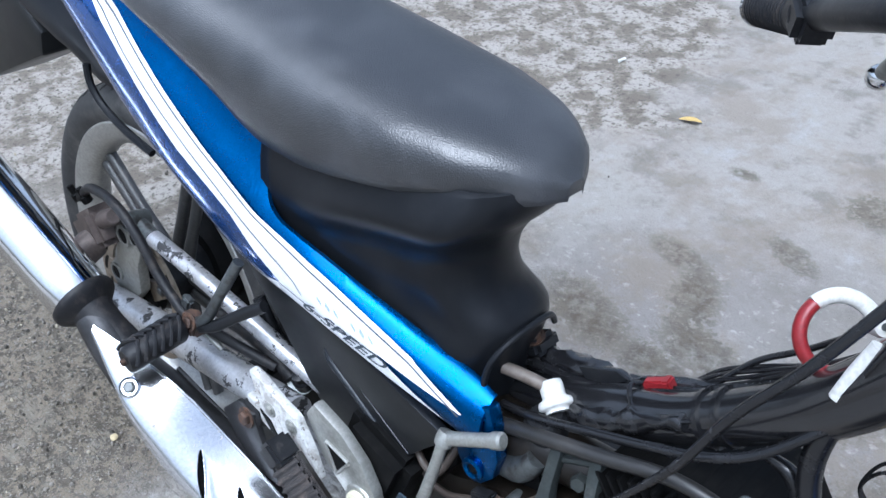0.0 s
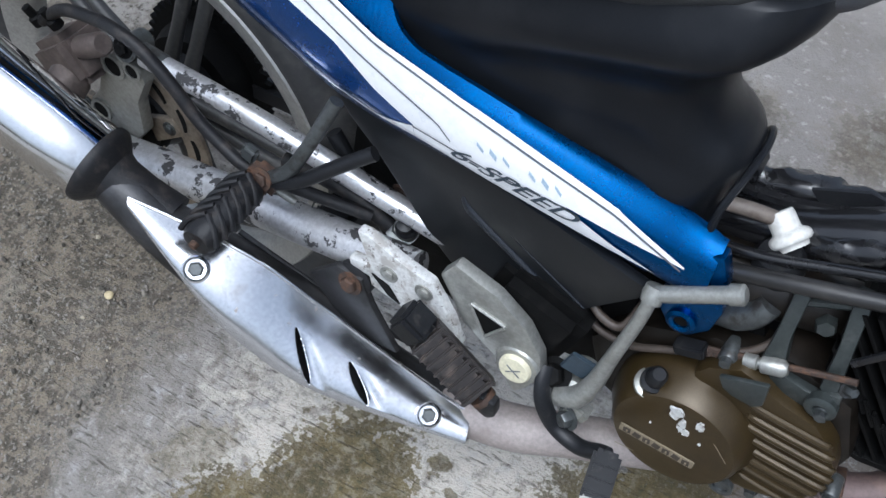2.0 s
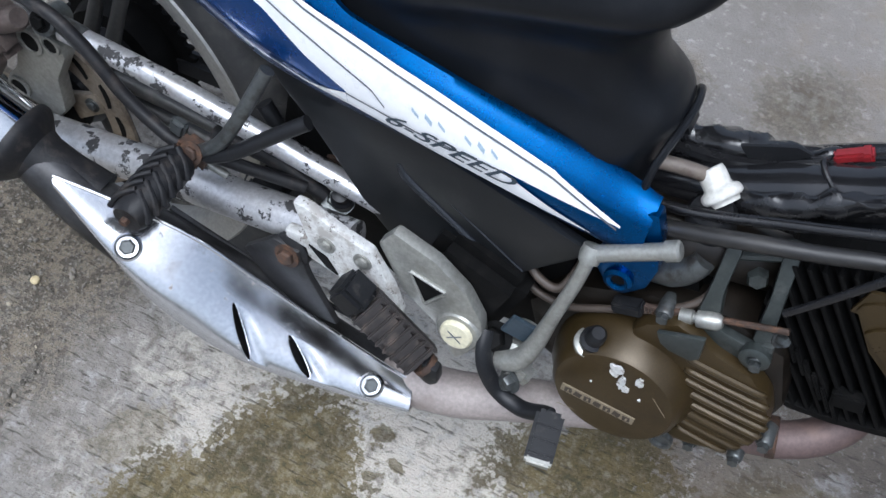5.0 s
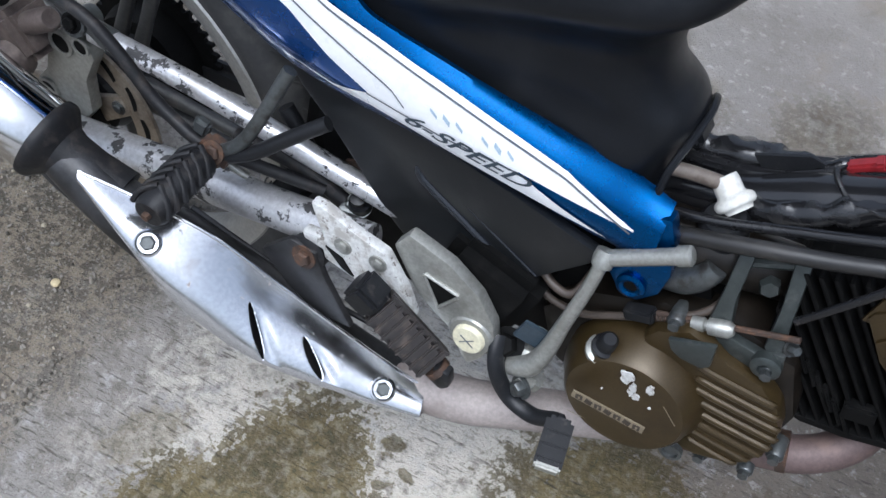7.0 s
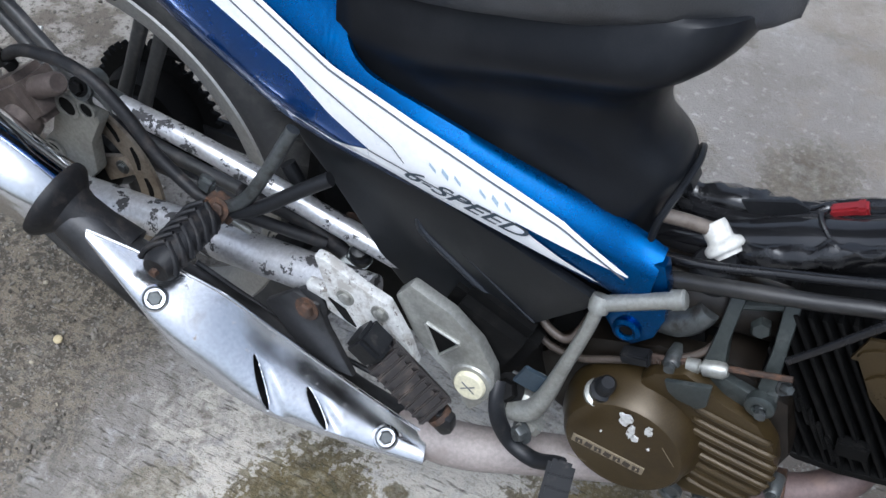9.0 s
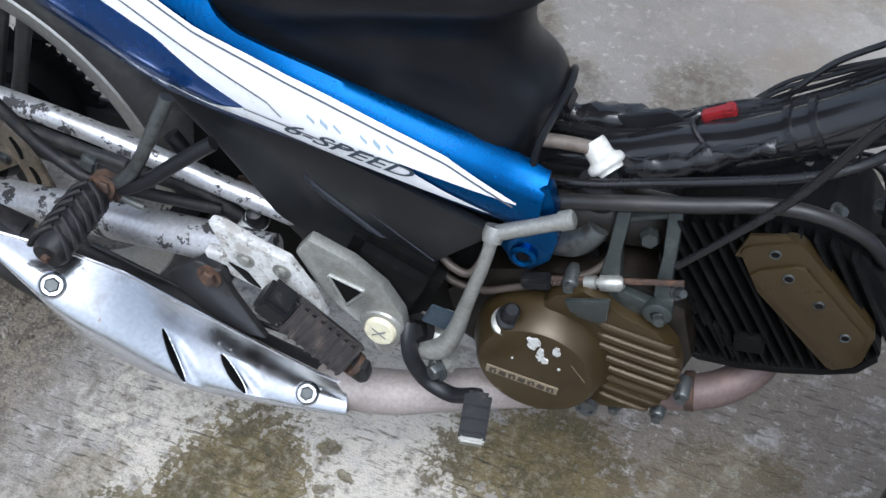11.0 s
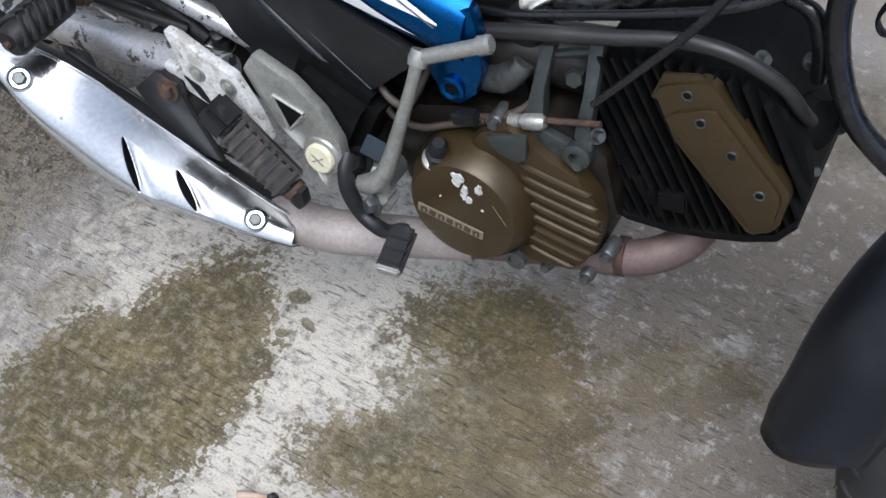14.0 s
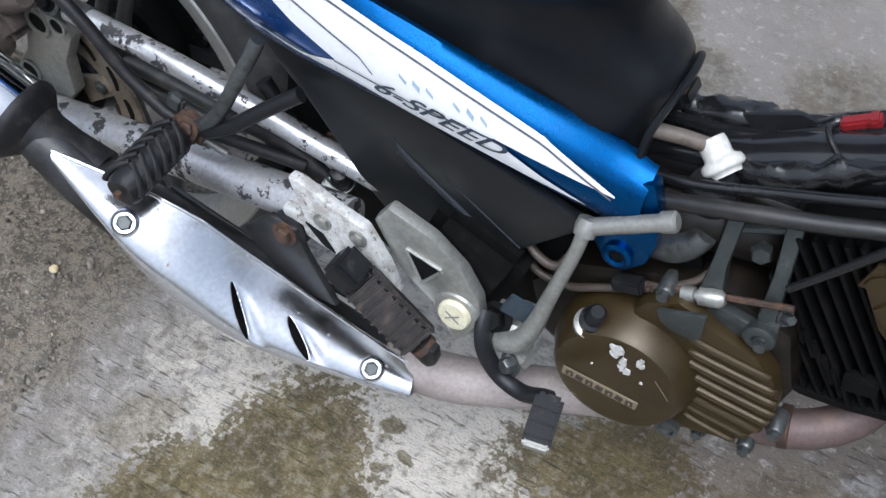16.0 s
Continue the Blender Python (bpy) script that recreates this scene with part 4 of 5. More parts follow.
def shield_at(u, w, drop=0.0):
    """A place on the shield: u from its rear tip to its front, w from the inner edge to the outer one, past 1 curling under."""
    k = min(u, 1.0) * (len(SHIELD_IN) - 1)
    i = min(int(k), len(SHIELD_IN) - 2)
    a, b = SHIELD_IN[i].lerp(SHIELD_IN[i + 1], k - i), SHIELD_OUT[i].lerp(SHIELD_OUT[i + 1], k - i)
    along = (SHIELD_OUT[i + 1] - SHIELD_OUT[i] + SHIELD_IN[i + 1] - SHIELD_IN[i]).normalized()
    n = along.cross(b - a).normalized()
    if n.z < 0:
        n = -n
    wide = (b - a).length
    if w <= 1:
        q = a.lerp(b, w) + n * wide * 0.27 * w * (1 - w ** 3)
    else:
        q = b + (w - 1) * (V((0, 0.10, -0.07)) - n * 0.05) * min(1, wide / 0.05)
    for (u0, w0), (u1, w1) in SLOTS:
        v = (w - w0) / (w1 - w0)
        if 0 < v < 1:
            e = (u - u0 - (u1 - u0) * v - 0.022) / 0.018
            drop += 0.004 * math.exp(-e * e) * math.sin(math.pi * v)
    return q - n * drop


def shield(drop=0.0, slots=True):
    bm = bmesh.new()
    nl, na = 460, 130
    rows = [[bm.verts.new(shield_at(i / (nl - 1), 1.3 * k / (na - 1), drop)) for k in range(na)] for i in range(nl)]
    for i in range(nl - 1):
        for k in range(na - 1):
            u, w, cut = (i + 0.5) / (nl - 1), 1.3 * (k + 0.5) / (na - 1), False
            for (u0, w0), (u1, w1) in SLOTS if slots else ():
                v = (w - w0) / (w1 - w0)
                if 0 < v < 1 and abs(u - u0 - (u1 - u0) * v) < 0.012 * math.sin(math.pi * v) ** 0.6:
                    cut = True
            if not cut:
                bm.faces.new((rows[i][k], rows[i][k + 1], rows[i + 1][k + 1], rows[i + 1][k]))
    return bm


# black sheet added under the shield so its slots stay dark
part("slot_dark_liner", shield(0.007, False), FINBLK, exhaust)
sh = part("heat_shield", shield(), PITTED, exhaust, "pitted chrome heat shield with two slots")
mod = sh.modifiers.new("thick", "SOLIDIFY")
mod.thickness, mod.offset = 0.002, -1
part("shield_lip", tube([shield_at(k / 40, 0.0) for k in range(41)], 0.0018, 8, straight=True), PITTED, exhaust)
for u, w in ((0.27, 0.62), (0.862, 0.60)):
    q = shield_at(u, w)
    n = (shield_at(u + 0.01, w) - q).cross(shield_at(u, w + 0.05) - q).normalized()
    n = n if n.z > 0 else -n
    bolt = part("shield_bolt", lathe([(0, -0.006), (0.0130, -0.006), (0.0126, 0.0022), (0.0110, 0.0032), (0.0092, 0.0014), (0.0, 0.0010)], q, n, 28), PITTED, exhaust, "", 30)
    part("bolt_head", lathe([(0, 0), (0.0072, 0), (0.0072, 0.004), (0.0055, 0.0055), (0, 0.0055)], q, n, 6), STEEL, bolt, "", 30)

part("cable_screw", lathe([(0, 0), (0.004, 0), (0.004, 0.018), (0.0028, 0.018), (0.0028, 0.026), (0, 0.026)], (0.252, -0.100, 0.351), (-0.7, -0.2, 0.45), 12), ALU, arm)

# rider's foot rest plates
rest = new("rider_footrest")
rest.parent = bike
part("front_bracket", plate([(0.414, 0.366), (0.428, 0.388), (0.470, 0.374), (0.500, 0.351), (0.518, 0.322), (0.522, 0.30), (0.512, 0.270), (0.500, 0.250), (0.490, 0.262), (0.484, 0.285), (0.462, 0.300), (0.440, 0.318)], -0.110, -0.096, 0.004), ALU, rest, "grey alloy footrest plate with a triangular opening")
# black plate laid on the bracket, drawn as the dark of its opening
part("bracket_window", plate([(0.450, 0.347), (0.479, 0.340), (0.464, 0.318)], -0.1112, -0.1090, 0.0), FINBLK, rest)
for a, b in (((0.448, 0.351), (0.482, 0.343)), ((0.482, 0.341), (0.464, 0.315)), ((0.463, 0.315), (0.447, 0.349))):
    part("window_rim", tube([(a[0], -0.111, a[1]), (b[0], -0.111, b[1])], 0.002, 6), ALU, rest)
part("hub_boss", lathe([(0.0, 0.0), (0.0225, 0.0), (0.0225, 0.007), (0.020, 0.010), (0.0, 0.010)], (0.499, -0.104, 0.297), (0, -1, 0.1), 32), ALU, rest)
part("hub_cap", lathe([(0.0, 0.009), (0.0155, 0.009), (0.0155, 0.013), (0.014, 0.015), (0.0, 0.0155)], (0.499, -0.104, 0.297), (0, -1, 0.1), 32), CREAM, rest, "cream plastic pivot cap")
for sgn in (-1, 1):
    part("cap_slot", tube([(0.4925, -0.1200, 0.299 + 0.005 * sgn), (0.5055, -0.1200, 0.299 - 0.005 * sgn)], 0.0005, 6), GREYLINE, rest)
part("rear_bracket", plate([(0.338, 0.388), (0.350, 0.388), (0.385, 0.374), (0.414, 0.366), (0.436, 0.330), (0.448, 0.300), (0.430, 0.282), (0.412, 0.288), (0.388, 0.312), (0.352, 0.322), (0.350, 0.333), (0.330, 0.336), (0.328, 0.346), (0.352, 0.348)], -0.124, -0.112, 0.003), SCUFF, rest, "scuffed whitish alloy heel plate")
# opening drawn as a black plate, heel plate is uncut
part("plate_window", plate([(0.354, 0.342), (0.372, 0.336), (0.384, 0.318), (0.372, 0.322)], -0.1255, -0.1235, 0.0), FINBLK, rest)
for x, z in ((0.408, 0.352), (0.426, 0.305), (0.372, 0.352)):
    part("plate_bolt", hexbolt((x, -0.124, z), (0, -1, 0), 0.006, 0.004), ALU, rest)
bm = lathe([(0.0, -0.02), (0.017, -0.02), (0.019, -0.01), (0.019, 0.006), (0.012, 0.010), (0.0, 0.010)], (0.334, -0.120, 0.318), (0, -1, 0.15), 28)
part("mount_bush", bm, RUBBER, rest)
part("mount_bolt", hexbolt((0.334, -0.130, 0.3195), (0, -1, 0.15), 0.0085, 0.007), RUST, rest, "rusty mounting bolt")
# rider's peg
pa, pb = V((0.424, -0.143, 0.320)), V((0.480, -0.141, 0.274))
d = (pb - pa).normalized()
n2 = (V((0.1, -0.62, 0.78)) - d * d.dot(V((0.1, -0.62, 0.78)))).normalized()
n1 = d.cross(n2)
PEG = Matrix((d, n1, n2)).transposed().to_4x4()
PEG = PEG @ Matrix.Diagonal((0.82, 1.0, 1.0, 1.0))
PEG.translation = (pa + pb) / 2


def pegblock(at, size, bevel):
    own = block(at, size, (0, 0, 0), bevel)
    own.transform(PEG)
    return own


part("peg_rubber", pegblock((-0.004, 0, 0), (0.096, 0.034, 0.020), 0.005), PEGRUB, rest, "worn brown-black ribbed rubber rider peg")
for k in range(8):
    part("peg_ridge", pegblock((-0.044 + 0.0115 * k, 0, 0.0105), (0.0062, 0.035, 0.006), 0.0018), PEGRUB, rest)
part("peg_rim", pegblock((-0.004, -0.0165, 0.002), (0.096, 0.0035, 0.018), 0.0015), PEGRUB, rest)
part("peg_hinge", block(pa - d * 0.018, (0.03, 0.03, 0.028), (0, 35, 0), 0.004), DARKST, rest)
bm = lathe([(0, 0), (0.012, 0), (0.012, 0.006), (0.006, 0.009), (0, 0.009)], pb + d * 0.002, d, 16)
part("peg_end", bm, RUST, rest)
part("lug", plate([(0.482, 0.280), (0.498, 0.278), (0.500, 0.260), (0.492, 0.250), (0.480, 0.256)], -0.148, -0.135, 0.004), DARKST, rest)

# brake pedal
pedal = new("brake_pedal")
pedal.parent = bike
part("pedal_arm", tube([(0.523, -0.100, 0.303), (0.526, -0.112, 0.293), (0.533, -0.120, 0.276), (0.549, -0.121, 0.252), (0.574, -0.125, 0.248), (0.594, -0.130, 0.264), (0.602, -0.134, 0.271)], [0.0062, 0.0058, 0.0052, 0.0052, 0.006], 12, flat=1.5), DARKST, pedal, "scuffed black steel pedal arm")
PAD = (14, 0, 10)
part("pedal_pad", block((0.606, -0.153, 0.268), (0.025, 0.048, 0.011), PAD, 0.0035), DARKST, pedal, "worn black steel pedal pad with cut grip slots")
pad_m = pose(0.606, -0.153, 0.268, *PAD)
part("pad_edge", block(pad_m @ V((0, -0.0225, 0.001)), (0.0235, 0.006, 0.012), PAD, 0.002), ALU, pedal, "bare worn metal edge")
for k in range(3):
    part("pad_ridge", block(pad_m @ V((0, -0.014 + 0.0125 * k, 0.006)), (0.021, 0.006, 0.004), PAD, 0.0013), DARKST, pedal)
# kick starter
kick = new("kick_starter")
kick.parent = bike
bm = tube([(0.586, -0.082, 0.430), (0.583, -0.088, 0.402), (0.574, -0.094, 0.355), (0.566, -0.100, 0.312), (0.556, -0.105, 0.288), (0.540, -0.104, 0.277)], [0.0058, 0.0058, 0.0065, 0.0085, 0.0105, 0.011], 14)
part("lever", bm, ALU, kick, "dull alloy kick lever")
part("lever_end", lathe([(0, -0.007), (0.0085, -0.007), (0.0095, 0), (0.0085, 0.007), (0, 0.007)], (0.586, -0.080, 0.430), (0, 0.6, 1), 16), ALU, kick)
part("foot_bar", tube([(0.586, -0.080, 0.430), (0.643, -0.073, 0.462)], 0.0070, 14, straight=True), ALU, kick, "dull alloy folding foot bar")
part("bar_end", lathe([(0, -0.004), (0.0084, -0.004), (0.0084, 0.006), (0.006, 0.008), (0, 0.008)], (0.641, -0.073, 0.461), (0.87, 0.1, 0.48), 16), ALU, kick)
part("pivot_boss", lathe([(0, -0.03), (0.016, -0.03), (0.017, 0.004), (0.013, 0.008), (0, 0.008)], (0.549, -0.095, 0.279), (0, -1, 0.1), 24), ALU, kick)
part("pinch_bolt", hexbolt((0.556, -0.112, 0.262), (-0.4, -0.8, 0.2), 0.008, 0.01), STEEL, kick)
part("pinch_lug", block((0.556, -0.098, 0.262), (0.028, 0.026, 0.024), (0, 20, 0), 0.006), ALU, kick)
part("stop_bolt", hexbolt((0.530, -0.098, 0.292), (-0.1, -0.7, 0.7), 0.011, 0.012), FINBLK, kick)

# engine
engine = new("engine")
engine.parent = bike
part("crankcase", plate([(0.54, 0.31), (0.57, 0.355), (0.64, 0.385), (0.70, 0.40), (0.755, 0.38), (0.775, 0.32), (0.765, 0.25), (0.72, 0.222), (0.62, 0.222), (0.56, 0.25)], -0.058, 0.09, 0.01), CASING, engine, "brown crankcase coloured dark as in shadow")
part("clutch_cover", lathe([(0.0, 0.0555), (0.045, 0.0550), (0.0530, 0.0535), (0.0575, 0.048), (0.0600, 0.040), (0.0655, 0.030), (0.0675, 0.02), (0.0675, 0.0), (0.0, 0.0)], (0.644, -0.047, 0.287), (0.0, -1, 0.04), 72), BRONZE, engine, "round bronze clutch cover with chipped paint")
cover = [(0.635, 0.358), (0.645, 0.372), (0.668, 0.388), (0.690, 0.382), (0.703, 0.372), (0.737, 0.364), (0.757, 0.345), (0.768, 0.318), (0.768, 0.285), (0.757, 0.256), (0.737, 0.242), (0.715, 0.234), (0.69, 0.236), (0.66, 0.24)]
part("side_cover", plate(cover, -0.077, -0.05, 0.007), BRONZE, engine, "bronze-painted ribbed engine cover")
for k in range(8):
    z = 0.353 - 0.0138 * k
    x0 = 0.692 + 0.0025 * k
    x1 = 0.742 + 0.020 * math.sin((k + 0.6) / 8 * math.pi)
    q = [(x0 - 0.004, -0.0745, z + 0.0015), (x0, -0.0775, z + 0.001), (x1, -0.0775, z - 0.003), (x1 + 0.004, -0.0745, z - 0.0035)]
    part("cover_rib", tube(q, [0.0026, 0.0034, 0.0034, 0.0026], 8, 4), BRONZE, engine)
for x, z in ((0.699, 0.238), (0.722, 0.228), (0.762, 0.236), (0.776, 0.276), (0.735, 0.374), (0.655, 0.382)):
    bm = lathe([(0, -0.02), (0.0075, -0.02), (0.0075, 0.0), (0.006, 0.002), (0, 0.002)], (x, -0.068, z), (0, -1, 0), 16)
    part("cover_screw", lathe([(0, 0.0), (0.005, 0), (0.005, 0.005), (0, 0.005)], (x, -0.070, z), (0, -1, 0), 6, bm), STEEL, engine)
part("oil_sight", lathe([(0.0, 0.003), (0.007, 0.003), (0.0075, 0.006), (0.0105, 0.006), (0.0105, 0), (0, 0)], (0.697, -0.083, 0.240), (0, -1, 0), 24), STEEL, engine)
# badge plate and its bars
part("badge", block((0.634, -0.1035, 0.276), (0.069, 0.0015, 0.0105), (0, 3, 0), 0.0004), BEIGE, engine, "long beige maker's badge with dark bars")
for k in range(7):
    part("badge_bar", block((0.6065 + 0.0092 * k, -0.1045, 0.2775 - 0.0005 * k), (0.0068, 0.0008, 0.0062), (0, 3 + (9 if k % 2 else -7), 0), 0), BADGEINK, engine)
    if k % 2 == 0:
        part("badge_gap", block((0.6068 + 0.0092 * k, -0.1050, 0.2772 - 0.0005 * k), (0.0016, 0.0006, 0.0032), (0, 3, 0), 0), BEIGE, engine)
for x, z, sx, sz in ((0.634, 0.326, 0.0085, 0.0075), (0.642, 0.313, 0.0042, 0.0085), (0.647, 0.306, 0.0045, 0.004), (0.656, 0.323, 0.004, 0.0065), (0.661, 0.300, 0.0015, 0.001), (0.618, 0.296, 0.0012, 0.001)):
    o = []
    for k in range(20):
        a = k * math.pi / 10
        q = 1 + 0.75 * noise.noise(V((x * 90 + 1.6 * math.cos(a), z * 90 + 1.6 * math.sin(a), 5)))
        o.append((x + 0.004 + 0.72 * sx * q * math.cos(a), z + 0.006 + 0.85 * sz * q * math.sin(a)))
    part("paint_chip", plate(o, -0.1031, -0.1010, 0), SCUFF, engine)
for a, b in (((0.60, 0.248), (0.672, 0.252)), ((0.675, 0.318), (0.690, 0.300))):
    part("scratch", tube([(a[0], -0.1028, a[1]), (b[0], -0.1028, b[1])], 0.0003, 5), BEIGE, engine)
# filler cap
bm = lathe([(0, -0.012), (0.0125, -0.012), (0.0135, -0.004), (0.0135, 0.0), (0.0105, 0.002), (0.010, 0.006), (0.0115, 0.009), (0.0115, 0.013), (0.0085, 0.015), (0.0080, 0.027), (0.0055, 0.030), (0, 0.030)], (0.609, -0.085, 0.328), (0.15, -0.25, 0.95), 24)
part("filler_cap", bm, DARKST, engine, "black oil filler cap")
part("filler_ring", lathe([(0, -0.002), (0.0145, -0.002), (0.0145, 0.002), (0.0118, 0.0035), (0, 0.0035)], (0.609, -0.085, 0.328), (0.15, -0.25, 0.95), 24), ALU, engine)

# cylinder: fins cut from the outline of the casting
FIN_AREA = [(0.722, 0.462), (0.769, 0.478), (0.838, 0.482), (0.872, 0.466), (0.896, 0.438), (0.912, 0.405), (0.914, 0.372), (0.904, 0.350), (0.880, 0.335), (0.850, 0.322), (0.815, 0.311), (0.780, 0.306), (0.755, 0.312), (0.738, 0.335), (0.726, 0.37), (0.719, 0.42)]
DX, DZ = math.cos(radians(35)), math.sin(radians(35))


def fin(s):
    hits = []
    for (x0, z0), (x1, z1) in zip(FIN_AREA, FIN_AREA[1:] + FIN_AREA[:1]):
        a, b = x0 * DX + z0 * DZ - s, x1 * DX + z1 * DZ - s
        if a * b < 0:
            u = a / (a - b)
            hits.append(V((x0 + (x1 - x0) * u, 0, z0 + (z1 - z0) * u)))
    return hits


smin = min(x * DX + z * DZ for x, z in FIN_AREA)
smax = max(x * DX + z * DZ for x, z in FIN_AREA)
s = smin + 0.012
while s < smax - 0.004:
    a, b = fin(s - 0.0017), fin(s + 0.0017)
    if len(a) == 2 and len(b) == 2:
        part("cooling_fin", plate([(a[0].x, a[0].z), (a[1].x, a[1].z), (b[1].x, b[1].z), (b[0].x, b[0].z)], -0.0425, 0.0925, 0.0011), FINBLK, engine)
    s += 0.0104
FC = (sum(p[0] for p in FIN_AREA) / len(FIN_AREA), sum(p[1] for p in FIN_AREA) / len(FIN_AREA))
part("cylinder", plate([(FC[0] + 0.997 * (a - FC[0]), FC[1] + 0.997 * (b - FC[1])) for a, b in FIN_AREA], -0.028, 0.080, 0.003), FINBLK, engine, "sooty black cylinder")
RIM = [(0.738, 0.335), (0.755, 0.312), (0.780, 0.306), (0.815, 0.311), (0.850, 0.322), (0.880, 0.335), (0.904, 0.350), (0.914, 0.372)]
part("lowest_fin", plate([(x + 0.001, z - 0.002) for x, z in RIM] + [(x - 0.003, z + 0.0045) for x, z in RIM[::-1]], -0.0430, 0.0925, 0.001), FINBLK, engine)
for k in range(6):
    q = V((0.748 + 0.011 * k, -0.0432, 0.392 - 0.0105 * k))
    part("short_fin", boxbeam(q, q + V((0.016, 0, -0.026)), 0.006, 0.0034, 0.001), FINBLK, engine)
HEADP = [(0.778, 0.455), (0.780, 0.462), (0.786, 0.467), (0.810, 0.480), (0.817, 0.481), (0.824, 0.477), (0.898, 0.410), (0.901, 0.402), (0.902, 0.372), (0.898, 0.362), (0.885, 0.351), (0.879, 0.352), (0.802, 0.418)]
part("head_plate", plate(HEADP, -0.050, -0.036, 0.002), BRONZE, engine, "bronze-painted cylinder head plate")
part("plate_panel", plate([(0.791, 0.438), (0.797, 0.446), (0.820, 0.460), (0.828, 0.461), (0.893, 0.405), (0.896, 0.398), (0.897, 0.374), (0.884, 0.360), (0.806, 0.424)], -0.0535, -0.049, 0.0015), BRONZE, engine)
part("upper_lug", plate([(0.775, 0.448), (0.780, 0.474), (0.806, 0.483), (0.822, 0.474), (0.83, 0.45)], -0.047, -0.0428, 0.0015), BRONZE, engine)
for x, y, z in ((0.803, -0.050, 0.465), (0.819, -0.0535, 0.447), (0.849, -0.0535, 0.427), (0.879, -0.0535, 0.399)):
    bolt = part("head_bolt", lathe([(0.0031, 0.0), (0.0034, 0.0015), (0.0044, 0.0015), (0.0048, 0.0), (0.0031, 0.0)], (x, y, z), (0, -1, 0), 18), STEEL, engine)
    # recess shade put in as a flat black inlay
    part("socket", lathe([(0, 0.0), (0.0032, 0.0), (0.0032, 0.0006), (0, 0.0006)], (x, y, z), (0, -1, 0), 12), FINBLK, bolt)
part("valve_cap", lathe([(0, -0.03), (0.024, -0.03), (0.025, 0.0), (0.020, 0.008), (0.012, 0.011), (0, 0.011)], (0.893, 0.004, 0.437), (0.75, -0.45, 0.45), 10), FINBLK, engine, "black valve inspection cap", 25)
part("fin_block", block((0.815, -0.042, 0.347), (0.026, 0.012, 0.018), (0, -12, 0), 0.002), FINBLK, engine)
part("spark_plug_cap", tube([(0.840, 0.01, 0.530), (0.862, 0.01, 0.526), (0.876, 0.01, 0.505), (0.884, 0.012, 0.47)], [0.004, 0.007, 0.0075, 0.006], 12), SLEEVE, engine, "black rubber spark plug cap")
for x, y, z in ((0.905, -0.012, 0.405), (0.886, -0.018, 0.425), (0.912, 0.02, 0.43), (0.84, 0.0, 0.48), (0.742, -0.056, 0.398), (0.873, 0.02, 0.478)):
    part("head_nut", hexbolt((x, y, z), (0.6, -0.6, 0.6), 0.0048, 0.010), STEEL, engine)

# stay over the carburettor, clutch linkage
stay = new("engine_stay")
stay.parent = bike
for pts in ([(0.677, 0.456), (0.689, 0.459), (0.690, 0.42), (0.697, 0.390), (0.690, 0.376), (0.677, 0.388), (0.678, 0.42)], [(0.715, 0.474), (0.728, 0.474), (0.737, 0.402), (0.740, 0.382), (0.724, 0.392), (0.722, 0.43)]):
    part("stay_leg", plate(pts, -0.064, -0.050, 0.003, slope=lambda x, z: 0.32 * max(0.0, z - 0.39)), STAY, stay, "dark grey-green steel stay")
part("stay_foot", plate([(0.684, 0.394), (0.690, 0.374), (0.722, 0.362), (0.735, 0.364), (0.744, 0.374), (0.742, 0.396), (0.732, 0.394), (0.728, 0.384), (0.700, 0.390)], -0.066, -0.046, 0.003), STAY, stay)
part("stay_boss", lathe([(0, 0), (0.0125, 0), (0.0125, 0.008), (0.010, 0.010), (0.006, 0.010), (0.006, 0.005), (0, 0.005)], (0.732, -0.063, 0.380), (0, -1, 0), 24), STAY, stay)
part("stay_rod", tube([(0.683, -0.037, 0.445), (0.722, -0.033, 0.462)], 0.004, 8), STAY, stay)
part("stay_bolt", hexbolt((0.706, -0.025, 0.428), (0.2, -1, 0.2), 0.009, 0.016), STAY, stay)
part("adjuster_spring", tube([(0.634 + 0.0005 * k, -0.062 + 0.0038 * math.cos(k * 0.9), 0.371 + 0.0002 * k + 0.0038 * math.sin(k * 0.9)) for k in range(64)], 0.0009, 6, 1), RUST, stay)
part("adjuster_rod", tube([(0.628, -0.062, 0.372), (0.745, -0.062, 0.417)], 0.0028, 8), RUST, stay)
part("adjuster_nut", lathe([(0, 0), (0.0062, 0), (0.0062, 0.010), (0.0045, 0.011), (0.0045, 0.013), (0.0075, 0.014), (0.0075, 0.030), (0.0045, 0.034), (0, 0.034)], (0.667, -0.064, 0.386), (0.93, 0, 0.36), 12), ALU, stay)
part("linkage_fork", block((0.626, -0.066, 0.372), (0.026, 0.014, 0.012), (0, -20, 0), 0.002), DARKST, stay)
part("linkage_plate", plate([(0.655, 0.380), (0.692, 0.396), (0.694, 0.370), (0.688, 0.363), (0.670, 0.364), (0.661, 0.369)], -0.086, -0.081, 0.002), STAY, stay)

